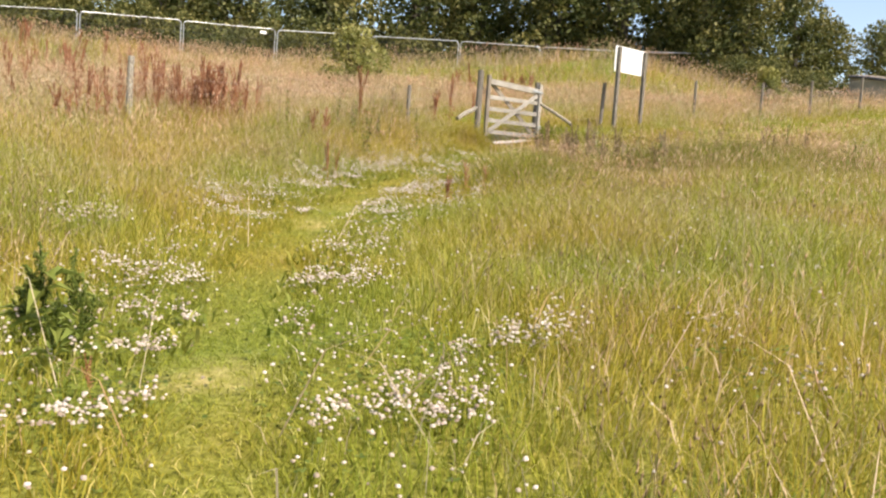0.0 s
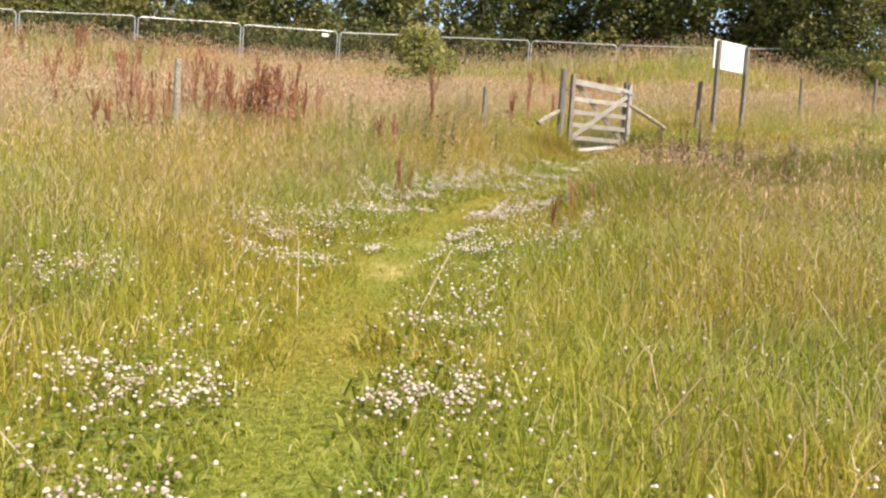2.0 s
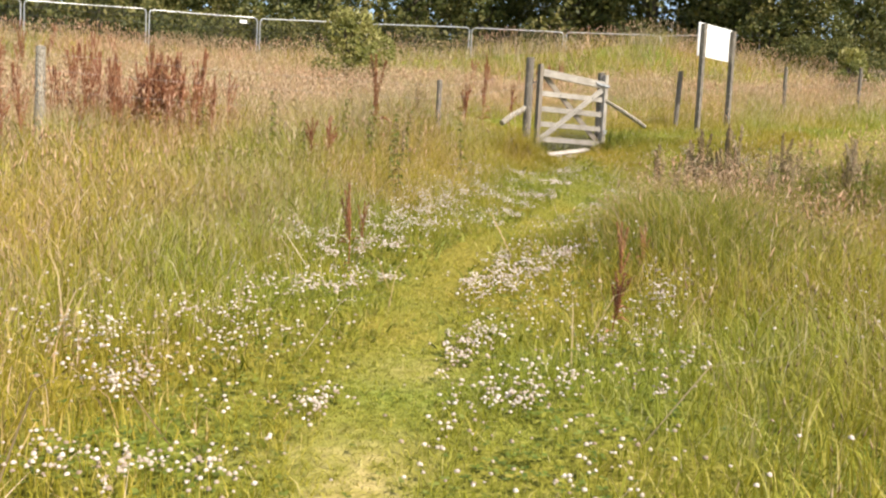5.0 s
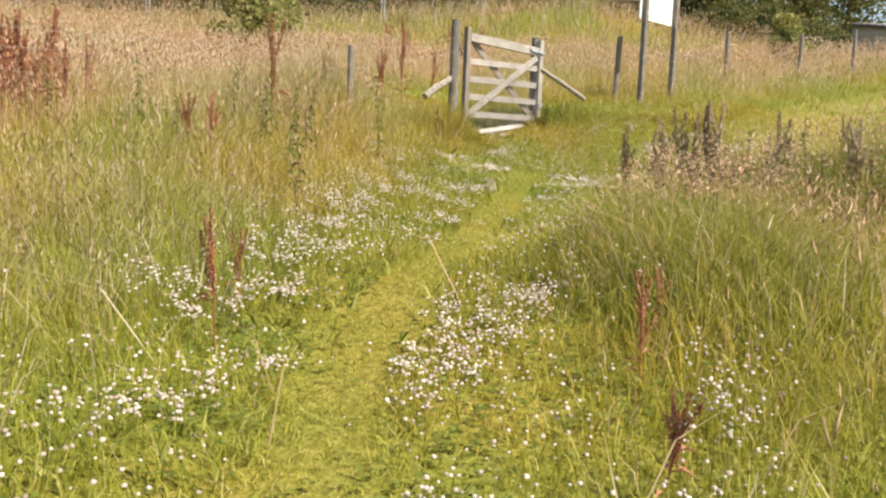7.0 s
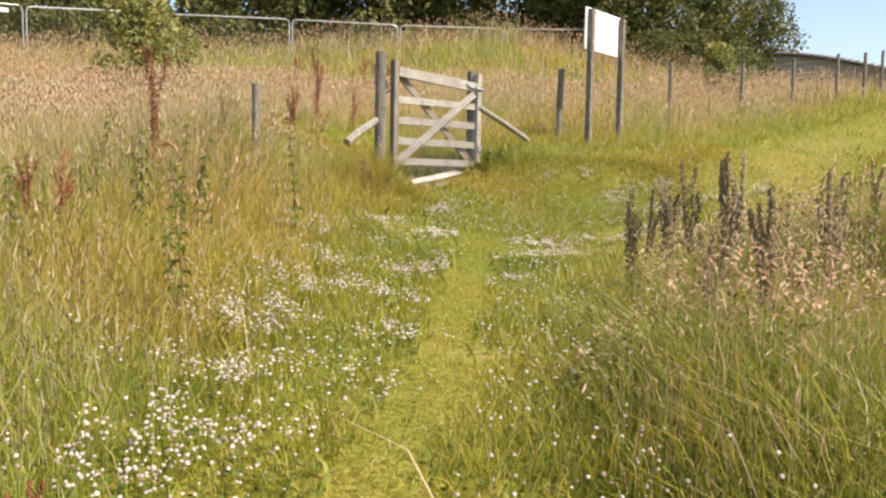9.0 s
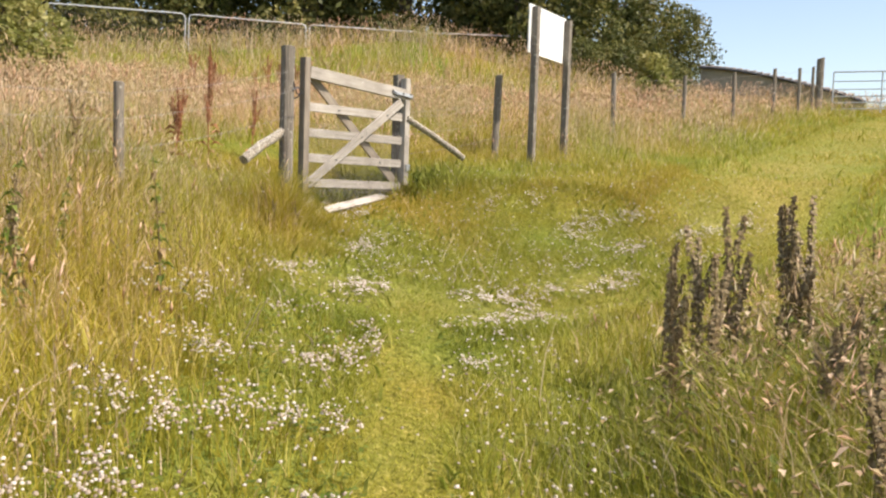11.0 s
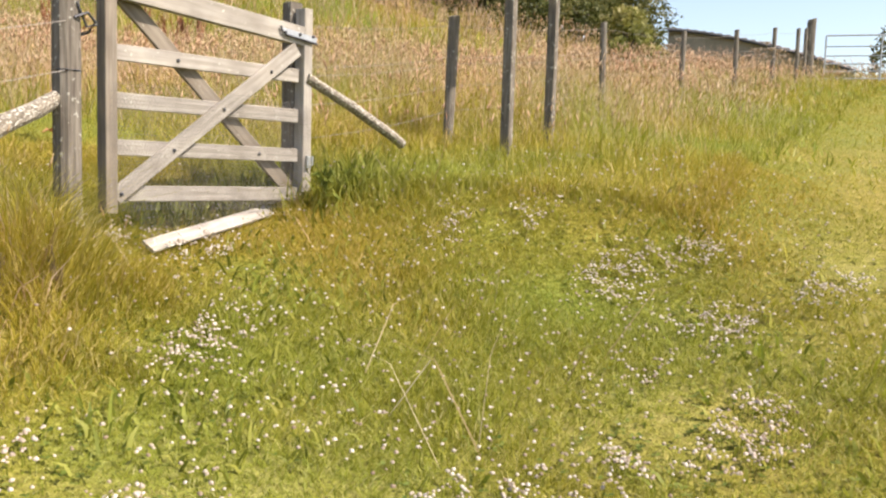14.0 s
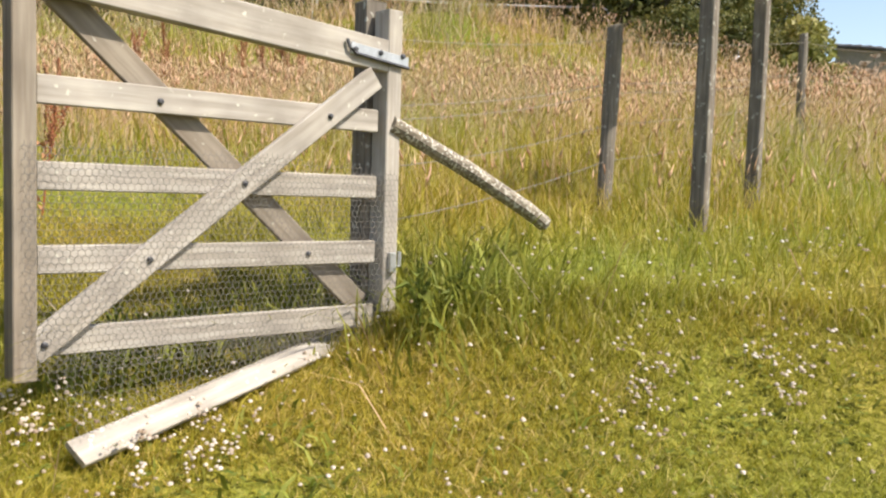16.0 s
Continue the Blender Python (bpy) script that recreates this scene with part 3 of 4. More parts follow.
def build_clover():
    x, y = scatter(430000, (-4, 5, -19.6, 0.5), lambda x, y: np.clip(clover_amount(x, y) * np.clip(0.15 + 1.3 * wave(x, y, 7, 5), 0, 1) * np.clip(0.45 + 1.1 * wave(x, y, 26, 6), 0, 1) * 2.1 + 0.006 + 0.03 * (np.hypot(x - 1.0, y + 1.2) < 2.2) + 0.04 * (np.abs(along(x, y, WORN) - 0.55) < 0.3), 0, 1) * np.where(along(x, y, WORN) < 0.17, 0.08, 1.0))
    d = along(x, y, WORN)
    n = len(x)
    base = lie(x, y)[0]
    z = height(x, y) + np.clip(base * rng.uniform(0.45, 1.0, n), 0.03, 0.30) + 0.02
    bm = bmesh.new()
    rings = [[bm.verts.new((math.cos(a) * q, math.sin(a) * q, z)) for a in (k * 1.2566 + z for k in range(5))] for q, z in ((0.9, -0.35), (0.85, 0.45))]
    cap = bm.verts.new((0, 0, 1.0))
    for k in range(5):
        bm.faces.new((rings[0][k], rings[0][(k + 1) % 5], rings[1][k]))
        bm.faces.new((rings[0][(k + 1) % 5], rings[1][(k + 1) % 5], rings[1][k]))
        bm.faces.new((rings[1][k], rings[1][(k + 1) % 5], cap))
    bm.verts.index_update()
    bv = np.array([v.co for v in bm.verts])
    bt = np.array([[v.index for v in f.verts] for f in bm.faces])
    bm.free()
    r = rng.uniform(0.005, 0.0108, n)
    jit = rng.uniform(0.75, 1.15, (n, len(bv), 1))
    v = bv[None] * jit * (r[:, None, None] * np.array([1, 1, 0.82])) + np.stack([x, y, z], 1)[:, None]
    t = bt[None] + (np.arange(n) * len(bv))[:, None, None]
    tagged(new("clover_heads", fast_mesh("clover_heads", v.reshape(-1, 3), t.reshape(-1, 3), M["clover"])), "white and pale pink clover flower heads", "flowers", kind="stuff")
    blade_mesh("clover_stems", x, y, z - height(x, y), np.full(n, 0.0035), np.full(n, 0.02), M["fresh"], "thin green clover stems")
    # leaves in threes
    x, y = scatter(110000, (-4, 5, -19.6, 0.5), lambda x, y: np.clip(clover_amount(x, y) * np.where(y > -4, 0.3, 0.55) + 0.05 * (along(x, y, WORN) < 0.8), 0, 1) * np.where(along(x, y, WORN) < 0.15, 0.2, 1))
    n = len(x)
    z = height(x, y) + lie(x, y)[0] * rng.uniform(0.2, 0.75, n) + 0.01
    a = rng.uniform(0, 6.28, n)
    vs = []
    for i in range(3):
        t = a + i * 2.094
        l = 0.013 * rng.uniform(0.7, 1.3, n)
        c, s = np.cos(t), np.sin(t)
        o = np.stack([x, y, z], 1)
        up = rng.uniform(-0.2, 0.5, n) * l
        f = np.stack([c * l * 1.5, s * l * 1.5, up], 1)
        q = np.stack([-s * l * 0.7, c * l * 0.7, up * 0.6], 1)
        vs.append(np.stack([o, o + f * 0.6 + q, o + f, o + f * 0.6 - q], 1))
    v = np.stack(vs, 1).reshape(-1, 3)
    k = np.arange(len(v) // 4)[:, None] * 4
    tagged(new("clover_leaves", fast_mesh("clover_leaves", v, np.concatenate([k + [[0, 1, 2]], k + [[0, 2, 3]]]), M["herb"])), "low dark green clover leaves", "leaves", kind="stuff")


build_clover()


def leaf_blade(bm, p, d, l, w, curl=0.3):
    """A pointed leaf with a fold along its rib."""
    p, d = Vector(p), Vector(d).normalized()
    s = d.cross(Vector((0, 0, 1))).normalized() * w / 2
    dn = Vector((0, 0, -curl * l))
    a = bm.verts.new(p)
    m = bm.verts.new(p + d * l * 0.45 + dn * 0.2)
    b, c = bm.verts.new(p + d * l * 0.4 + s + Vector((0, 0, w * 0.2))), bm.verts.new(p + d * l * 0.4 - s + Vector((0, 0, w * 0.2)))
    t = bm.verts.new(p + d * l + dn)
    for f in ((a, m, b), (b, m, t), (a, c, m), (c, t, m)):
        bm.faces.new(f)


def dock(kind, tall, mat, label, seed, group, leafmat, broad=1.0):
    """A dock: stem, side spikes crusted with seed, and narrow leaves."""
    r = random.Random(seed)
    root = thing(kind, label, "plant", group=group)
    top = Vector((r.uniform(-0.05, 0.05), r.uniform(-0.05, 0.05), tall))
    bm = bmesh.new()
    rod(bm, [(0, 0, -0.03), top * 0.5 + Vector((0.01, 0.01, 0)), top], [0.006, 0.005, 0.002], 5)
    part("stem", bm, M[mat], root)
    spikes = [(top * 0.38, top)]
    for i in range(r.randint(3, 5)):
        s = top * r.uniform(0.35, 0.7)
        a = r.uniform(0, 6.28)
        spikes.append((s, s + Vector((math.cos(a) * 0.09, math.sin(a) * 0.09, tall * r.uniform(0.25, 0.42)))))
    for s, e in spikes:
        bm = bmesh.new()
        n = int(34 * (e - s).length / 0.45) + 8
        for i in range(n):
            t = i / n
            p = s.lerp(e, t)
            wd = (0.029 if mat == "dead" else 0.026) * (1 - 0.65 * t) * r.uniform(0.6, 1.2)
            for j in range(3):
                a = r.uniform(0, 6.28)
                o = Vector((math.cos(a), math.sin(a), r.uniform(-0.3, 0.6))) * wd
                q = p + o
                k = 0.0095 if mat == "dead" else 0.0075
                vs = [bm.verts.new(q + Vector(c) * k * r.uniform(0.8, 1.5)) for c in ((1, 0, 0), (-0.5, 0.87, 0), (-0.5, -0.87, 0), (0, 0, 1.3))]
                for f in ((0, 1, 3), (1, 2, 3), (2, 0, 3), (0, 2, 1)):
                    bm.faces.new([vs[c] for c in f])
        rod(bm, [s, e], 0.0035, 4)
        part("seed_spike", bm, M[mat], root)
    for i in range(int(6 * broad)):
        bm = bmesh.new()
        a, z = r.uniform(0, 6.28), tall * r.uniform(0.05, 0.5 if broad == 1 else 0.85)
        leaf_blade(bm, (0, 0, z), (math.cos(a), math.sin(a), r.uniform(0.3, 1.0)), r.uniform(0.1, 0.22) * (1.25 if broad > 1 else 1), r.uniform(0.025, 0.05) * (1.9 if broad > 1 else 1), 0.5)
        part("leaf", bm, M[leafmat], root)
    return root


def plant_out(protos, spots, seed):
    r = random.Random(seed)
    for i, (x, y, s) in enumerate(spots):
        m = pose(x, y, gz(x, y) - 0.01, r.uniform(-7, 7), r.uniform(-7, 7), r.uniform(0, 360)) @ Matrix.Scale(s * r.uniform(0.85, 1.15), 4)
        src = protos[i % len(protos)]
        made = copy_thing(src, m)
        made.scale = m.to_scale()
    for p in protos:
        bpy.data.batch_remove([*p.children_recursive, p])


def umbel(x, y, h, seed):
    r = random.Random(seed)
    p = thing("umbel_flower", "tall wild umbel with flat white flower heads among the grass", "flower", (x, y, gz(x, y)), "white umbels")
    bm = bmesh.new()
    rod(bm, [(0, 0, -0.02), (0.02, 0, h * 0.6), (0.03, 0.01, h)], [0.006, 0.005, 0.004], 6)
    part("stem", bm, M["herb"], p)
    for k in range(3):
        a, q = k * 2.1 + r.uniform(0, 1), 0.0 if k == 0 else 0.14
        c = Vector((0.03 + math.cos(a) * q, math.sin(a) * q, h - (0.0 if k == 0 else 0.12)))
        bm = bmesh.new()
        hub = c - Vector((0, 0, 0.05))
        rod(bm, [(0.02, 0, h * 0.7), hub], 0.003, 5)
        for j in range(26):
            b, d = j * 2.4, 0.075 * math.sqrt((j + 0.5) / 26)
            e = c + Vector((math.cos(b) * d, math.sin(b) * d, r.uniform(-0.006, 0.006)))
            ring = [bm.verts.new(e + Vector((math.cos(t) * 0.012, math.sin(t) * 0.012, 0))) for t in (0, 1.257, 2.513, 3.77, 5.027)]
            mid = bm.verts.new(e + Vector((0, 0, 0.006)))
            low = bm.verts.new(hub)
            for i in range(5):
                bm.faces.new((ring[i], ring[(i + 1) % 5], mid))
            bm.faces.new((ring[0], ring[1], low))
        part("flower_head", bm, M["clover"], p)


for i, (x, y, h) in enumerate(((7.55, 7.1, 0.85), (7.95, 7.5, 0.95), (8.25, 7.6, 0.8), (6.2, 7.6, 0.9), (6.9, 8.6, 0.95))):
    umbel(x, y, h, i)


def nettle(tall, seed):
    """A dead-nettle stalk: drooping toothed leaves in crossed pairs, smaller and browner heads at the tip."""
    r = random.Random(seed)
    root = thing("nettle_stalk", "tall withering dark green nettle stalk in long meadow grass", "plant", group="nettle stalks")
    bm = bmesh.new()
    lean = Vector((r.uniform(-0.07, 0.07), r.uniform(-0.07, 0.07), 0))
    rod(bm, [(0, 0, -0.03), lean * 0.4 + Vector((0, 0, tall * 0.5)), lean + Vector((0, 0, tall))], [0.005, 0.004, 0.002], 5)
    part("stem", bm, M["dead"], root)
    for i in range(11):
        t = 0.22 + 0.76 * i / 10
        bm = bmesh.new()
        for k in range(2):
            a = i * 1.57 + k * 3.14 + r.uniform(-0.4, 0.4)
            l = r.uniform(0.07, 0.12) * (1.1 - 0.6 * t)
            leaf_blade(bm, lean * t * t + Vector((0, 0, tall * t)), (math.cos(a), math.sin(a), r.uniform(-0.1, 0.5)), l, l * 0.42, r.uniform(0.5, 1.1))
        for _ in range(6):
            q = lean * t * t + Vector((r.uniform(-1, 1) * 0.012, r.uniform(-1, 1) * 0.012, tall * t + r.uniform(-0.02, 0.02)))
            vs = [bm.verts.new(q + Vector(c) * 0.009 * r.uniform(0.8, 1.5)) for c in ((1, 0, 0), (-0.5, 0.87, 0), (-0.5, -0.87, 0), (0, 0, 1.3))]
            for f in ((0, 1, 3), (1, 2, 3), (2, 0, 3)):
                bm.faces.new([vs[c] for c in f])
        part("leaf_whorl", bm, M["herb" if i % 3 else "dead"], root)
    return root


def build_docks():
    r = random.Random(5)
    red = [dock("red_dock", h, "rust", "rust-red seeding dock standing in long meadow grass", 20 + i, "red docks", "rust") for i, h in enumerate((0.85, 0.7, 0.95))]
    spots = []
    for cx, cy, n, sp in ((-7.9, -4.2, 24, 0.5), (-5.95, -5.0, 40, 0.34), (-6.7, -7.2, 7, 0.4), (-6.8, -4.6, 7, 0.7), (-13.5, -0.7, 10, 0.9), (-17.0, 2.5, 16, 1.6), (-10.5, -2.5, 8, 1.2), (-3.3, -6.1, 1, 0.3),
                          (-15.3, 4.6, 9, 1.2), (-2.6, -4.0, 1, 0.3), (-2.2, 0.9, 3, 0.5), (-4.3, 10.8, 6, 0.7), (-2.5, 11.5, 8, 0.7), (-13, 4, 12, 1.5)):
        for _ in range(n):
            spots.append((r.gauss(cx, sp), r.gauss(cy, sp), 1.0 + 0.35 * r.random()))
    spots += [(0.29, -10.6, 0.6), (0.43, -10.1, 0.42), (0.24, -11.5, 0.6), (-1.52, -9.95, 0.5), (-1.45, -10.45, 0.7), (-3.1, -6.07, 0.9), (-3.2, -5.9, 0.8), (0.4, -17.95, 0.25)]
    plant_out(red, spots, 3)
    dark = [dock("brown_dock", h, "dead", "dark brown dead dock spike in a clump of dry grass", 40 + i, "brown docks", "dead") for i, h in enumerate((1.0, 0.85, 0.92))]
    r = random.Random(9)
    spots = [(1.03, -5.4, 0.95), (1.08, -5.76, 1.0), (1.02, -6.1, 1.05), (1.3, -5.75, 0.95), (0.72, -6.35, 1.12), (1.45, -5.9, 1.1), (1.52, -6.0, 1.08), (1.07, -6.86, 0.95), (0.86, -7.7, 0.9), (0.99, -7.9, 0.9),
             *[(r.gauss(2.4, 1.2), r.gauss(-5.9, 0.5), r.uniform(0.6, 0.95)) for _ in range(16)], *[(r.gauss(4.8, 0.8), r.gauss(-5.0, 0.4), r.uniform(0.75, 1.0)) for _ in range(8)], *[(r.gauss(1.6, 0.45), r.gauss(-6.6, 0.4), r.uniform(0.6, 0.95)) for _ in range(9)],
             (-2.48, -4.95, 0.7), (-2.8, -2.65, 0.8), (-1.21, -1.75, 0.42), (-1.36, -1.91, 0.38), (-1.28, -2.08, 0.4), (-1.09, -1.98, 0.33)]
    spots = [q for q in spots if q[0] < -1.0 or q[0] > 0.78 * (q[1] + 8) - 1.05]
    plant_out(dark, spots, 4)
    r = random.Random(17)
    stalks = [nettle(h, 70 + i) for i, h in enumerate((0.85, 0.72, 0.95))]
    spots = [(-2.32, -5.65, 0.95), (-2.25, -5.45, 0.85), (-2.55, -5.2, 0.9), (-3.04, -5.76, 0.9), (-2.75, -5.5, 0.8), (-1.9, -7.3, 0.85), (-1.98, -7.2, 0.7), (-3.3, -6.3, 0.8)]
    spots += [(r.gauss(-3.2, 0.9), r.gauss(-5.6, 0.9), r.uniform(0.6, 0.9)) for _ in range(12)]
    spots += [(r.gauss(1.9, 0.9), r.gauss(-6.4, 0.45), r.uniform(0.7, 1.0)) for _ in range(22)] + [(r.gauss(4.3, 0.9), r.gauss(-5.2, 0.35), r.uniform(0.7, 1.0)) for _ in range(12)]
    spots = [q for q in spots if q[0] < -1.5 or q[0] > 0.78 * (q[1] + 8) - 0.8]
    plant_out(stalks, spots, 8)
    green = [dock("green_dock", h, "herb", "broad-leaved green dock beside the footpath", 60 + i, "green docks", "herb", 2.6) for i, h in enumerate((0.5, 0.6))]
    plant_out(green, [(0.05, -17.5, 0.65), (-0.12, -17.45, 0.7), (-0.2, -17.2, 0.65), (0.1, -17.75, 0.5), (-0.3, -17.4, 0.65), (0.15, -0.12, 0.6), (0.3, 0.0, 0.5)], 6)


build_docks()

# ---- the timber gate ----
GR, GL = Vector((0.0, 0.06, 0.0)), Vector((-1.10, -0.78, 0.0))     # the two stiles, at the foot
GD = (GL - GR).normalized()
GN = Vector((GD.y, -GD.x, 0)) * (-1 if Vector((GD.y, -GD.x, 0)).y > 0 else 1)     # towards the path


def gp_at(s, z, out=0.0):
    """A point of the gate: s along from the path-side stile, z up, out towards the path."""
    return GR + GD * s + Vector((0, 0, z)) + GN * out


def bolt(parent, p, n):
    bm = bmesh.new()
    rod(bm, [p, p + n * 0.006, p + n * 0.010], [0.011, 0.011, 0.006], 8)
    part("bolt", bm, M["iron"], parent)


def one(name, mat, parent, a, b, w, h, side=(0, 0, 1), label="", bevel=0.004):
    """A sawn member whose own x axis runs along it, so that the grain does."""
    a, b = Vector(a), Vector(b)
    d = (b - a)
    q = d.to_track_quat("X", "Z")
    mid = a
    bm = bmesh.new()
    inv = q.inverted()
    bar(bm, (0, 0, 0), (d.length, 0, 0), w, h, inv @ Vector(side), bevel)
    ob = part(name, bm, mat, parent, label)
    ob.rotation_mode = "QUATERNION"
    ob.location, ob.rotation_quaternion = mid, q
    return ob


def build_gate():
    L = (GL - GR).length
    g = thing("wooden_gate", "weathered pale timber five-bar gate with crossed braces and wire netting", "gate")
    one("stile", M["rail"], g, gp_at(0, 0.0), gp_at(0, 1.21), 0.10, 0.07, GD, "pale planed stile on the latch side")
    # pale brown stile, darkened in its colour to stand for shadow
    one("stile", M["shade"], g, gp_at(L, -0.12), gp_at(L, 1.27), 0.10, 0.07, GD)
    tops = [(0.812, 0.09), (0.548, 0.09), (0.288, 0.09), (0.03, 0.09)]
    one("top_rail", M["rail"], g, gp_at(-0.03, 1.02, 0.02), gp_at(L - 0.04, 1.125, 0.02), 0.055, 0.125, (0, 0, 1), "thick sloping top rail")
    for zt, w in tops:
        one("bar", M["rail"], g, gp_at(0.055, zt - w / 2, 0.004), gp_at(L - 0.045, zt - w / 2 + 0.006, 0.004), 0.026, w)
    f = one("front_brace", M["rail"], g, gp_at(0.09, 0.935, 0.036), gp_at(L - 0.02, -0.03, 0.036), 0.026, 0.095, (0, 0, 1), "pale diagonal brace on the path side")
    # same pale wood as the bars; its shade is in the colour
    b = one("back_brace", M["shade"], g, gp_at(L - 0.09, 1.10, -0.034), gp_at(0.10, 0.03, -0.034), 0.026, 0.095, (0, 0, 1), "diagonal brace behind the bars, pale timber with shade put into its colour")
    for s, z in ((0.303, 0.767), (0.657, 0.503), (1.0, 0.243), (1.33, -0.01)):
        bolt(g, gp_at(s, z, 0.050), GN)
    for s, z in ((0.954, 0.767), (0.368, 0.243), (0.10, -0.01)):
        bolt(g, gp_at(s, z, 0.017), GN)
    # latch strap
    bm = bmesh.new()
    bar(bm, gp_at(-0.06, 1.005, 0.055), gp_at(0.22, 1.035, 0.055), 0.006, 0.045, (0, 0, 1), 0.001)
    part("latch_plate", bm, M["steel"], g, "galvanised strap of the latch")
    bm = bmesh.new()
    rod(bm, [gp_at(0.24, 1.065, 0.06), gp_at(0.23, 1.035, 0.062), gp_at(0.20, 1.015, 0.062), gp_at(-0.06, 0.985, 0.062)], 0.007, 7)
    part("latch_bar", bm, M["iron"], g)
    for s in (0.2, 0.08, -0.03):
        bolt(g, gp_at(s, 1.03, 0.058), GN)
    bm = bmesh.new()
    bar(bm, gp_at(0.0, 0.16, 0.055), gp_at(0.0, 0.24, 0.055), 0.035, 0.03, GD, 0.002)
    rod(bm, [gp_at(-0.045, 0.18, 0.02), gp_at(-0.07, 0.18, 0.02), gp_at(-0.07, 0.24, 0.02)], 0.009, 7)
    part("hinge", bm, M["steel"], g, "galvanised lower hinge with its pin")
    # wire netting: hexagons stapled over the lower half
    bm = bmesh.new()
    cell, wid = 0.022, 0.0009

    def strand(p, q):
        up = (q - p).normalized().cross(GN) * wid
        bm.faces.new([bm.verts.new(p - up), bm.verts.new(q - up), bm.verts.new(q + up), bm.verts.new(p + up)])
    nx, nz = int((L + 0.04) / cell), 34
    for i in range(nx):
        for j in range(nz):
            s0, z0 = i * cell + (j % 2) * cell / 2 - 0.02, -0.10 + j * 0.021
            # slack netting sags a little towards the path
            o = 0.062 + 0.006 * math.sin(i * 0.7) + 0.004 * math.sin(j * 1.1 + i * 0.3)
            if z0 > 0.56 + 0.08 * s0:
                continue
            a, b2, c, d = gp_at(s0, z0, o), gp_at(s0 + cell / 2, z0 + 0.007, o), gp_at(s0 + cell, z0, o), gp_at(s0 + cell / 2, z0 + 0.021, o)
            strand(a, b2), strand(b2, c), strand(b2, d)
    part("wire_netting", bm, M["netting"], g, "hexagonal wire netting over the lower half")

    k = thing("loose_plank", "pale bleached board lying slanted on the turf under the gate", "plank")
    A, B = Vector((-0.86, -1.00, gz(-0.86, -1.0) + 0.05)), Vector((-0.16, 0.02, gz(-0.16, 0.02) - 0.015))
    A.z, B.z = -0.285, -0.115
    one("board", M["rail"], k, A, B, 0.022, 0.095, (B - A).cross(Vector((0, 0, 1))).cross(B - A).normalized() * 0.6 - GN * 0.8, "")
    bm = bmesh.new()
    for i in range(50):
        for j in range(9):
            s0, t0 = (i + 0.5 * (j % 2)) / 50, j / 9
            def at(s, t):
                lo = A.lerp(B, s) + Vector((0, 0, 0.05)) + GN * 0.02
                hi = gp_at((1 - s) * (L - 0.05) + 0.03, -0.04, 0.06)
                return lo.lerp(hi, t)
            ds, dt = 1 / 50, 1 / 9
            for p, q in ((at(s0, t0), at(s0 + ds / 2, t0 + dt * 0.3)), (at(s0 + ds / 2, t0 + dt * 0.3), at(s0 + ds, t0)), (at(s0 + ds / 2, t0 + dt * 0.3), at(s0 + ds / 2, t0 + dt))):
                up = (q - p).normalized().cross(GN) * wid
                bm.faces.new([bm.verts.new(p - up), bm.verts.new(q - up), bm.verts.new(q + up), bm.verts.new(p + up)])
    part("wire_netting", bm, M["netting"], k, "slack wire netting between board and gate")


build_gate()


def round_post(name, label, x, y, top, r, mat, group="", lean=(0, 0), foot=0.3, cut=0.0, seed=0):
    """A timber post with an uneven, weathered top."""
    g = gz(x, y)
    rnd = random.Random(seed)
    ob = thing(name, label, "post", (x, y, g), group)
    h = top - g
    bm = bmesh.new()
    pts, rs = [], []
    for i in range(7):
        t = -foot + (h + foot) * i / 6
        pts.append((lean[0] * t / h, lean[1] * t / h, t))
        rs.append(r * rnd.uniform(0.94, 1.05))
    pts.append((pts[-1][0], pts[-1][1], h + 0.008))
    rs.append(r * 0.7)
    rod(bm, pts, rs, 12, 0.05, seed)
    if cut:
        for v in bm.verts:
            if v.co.z > h - 0.02:
                v.co.z += cut * v.co.x / r
    part("shaft", bm, M[mat], ob)
    return ob


def square_post(name, label, x, y, top, w, mat, group="", lean=(0, 0), foot=0.3, turn=0.0, rot=None):
    g = gz(x, y)
    ob = thing(name, label, "post", (x, y, g), group)
    h = top - g
    bm = bmesh.new()
    side = Vector((math.cos(turn), math.sin(turn), 0))
    bar(bm, (-lean[0] * foot / h, -lean[1] * foot / h, -foot), (lean[0], lean[1], h), w, w, side, 0.006)
    bmesh.ops.subdivide_edges(bm, edges=[e for e in bm.edges if e.calc_length() > 0.3], cuts=5)
    r = random.Random(int(x * 100))
    for v in bm.verts:
        v.co += Vector((r.uniform(-1, 1), r.uniform(-1, 1), 0)) * 0.003
    part("shaft", bm, M[mat], ob)
    return ob


FPOSTS = [(1.40, 1.99, 1.56, (0.03, 0.02)), (3.86, 4.43, 2.04, (-0.02, 0)), (5.86, 6.32, 2.32, (0.01, 0)), (7.46, 7.57, 2.63, (0, 0.02)), (9.31, 9.44, 3.05, (0.01, 0)), (10.52, 10.5, 3.27, (0, 0)), (11.9, 12.3, 3.62, (0, 0))]


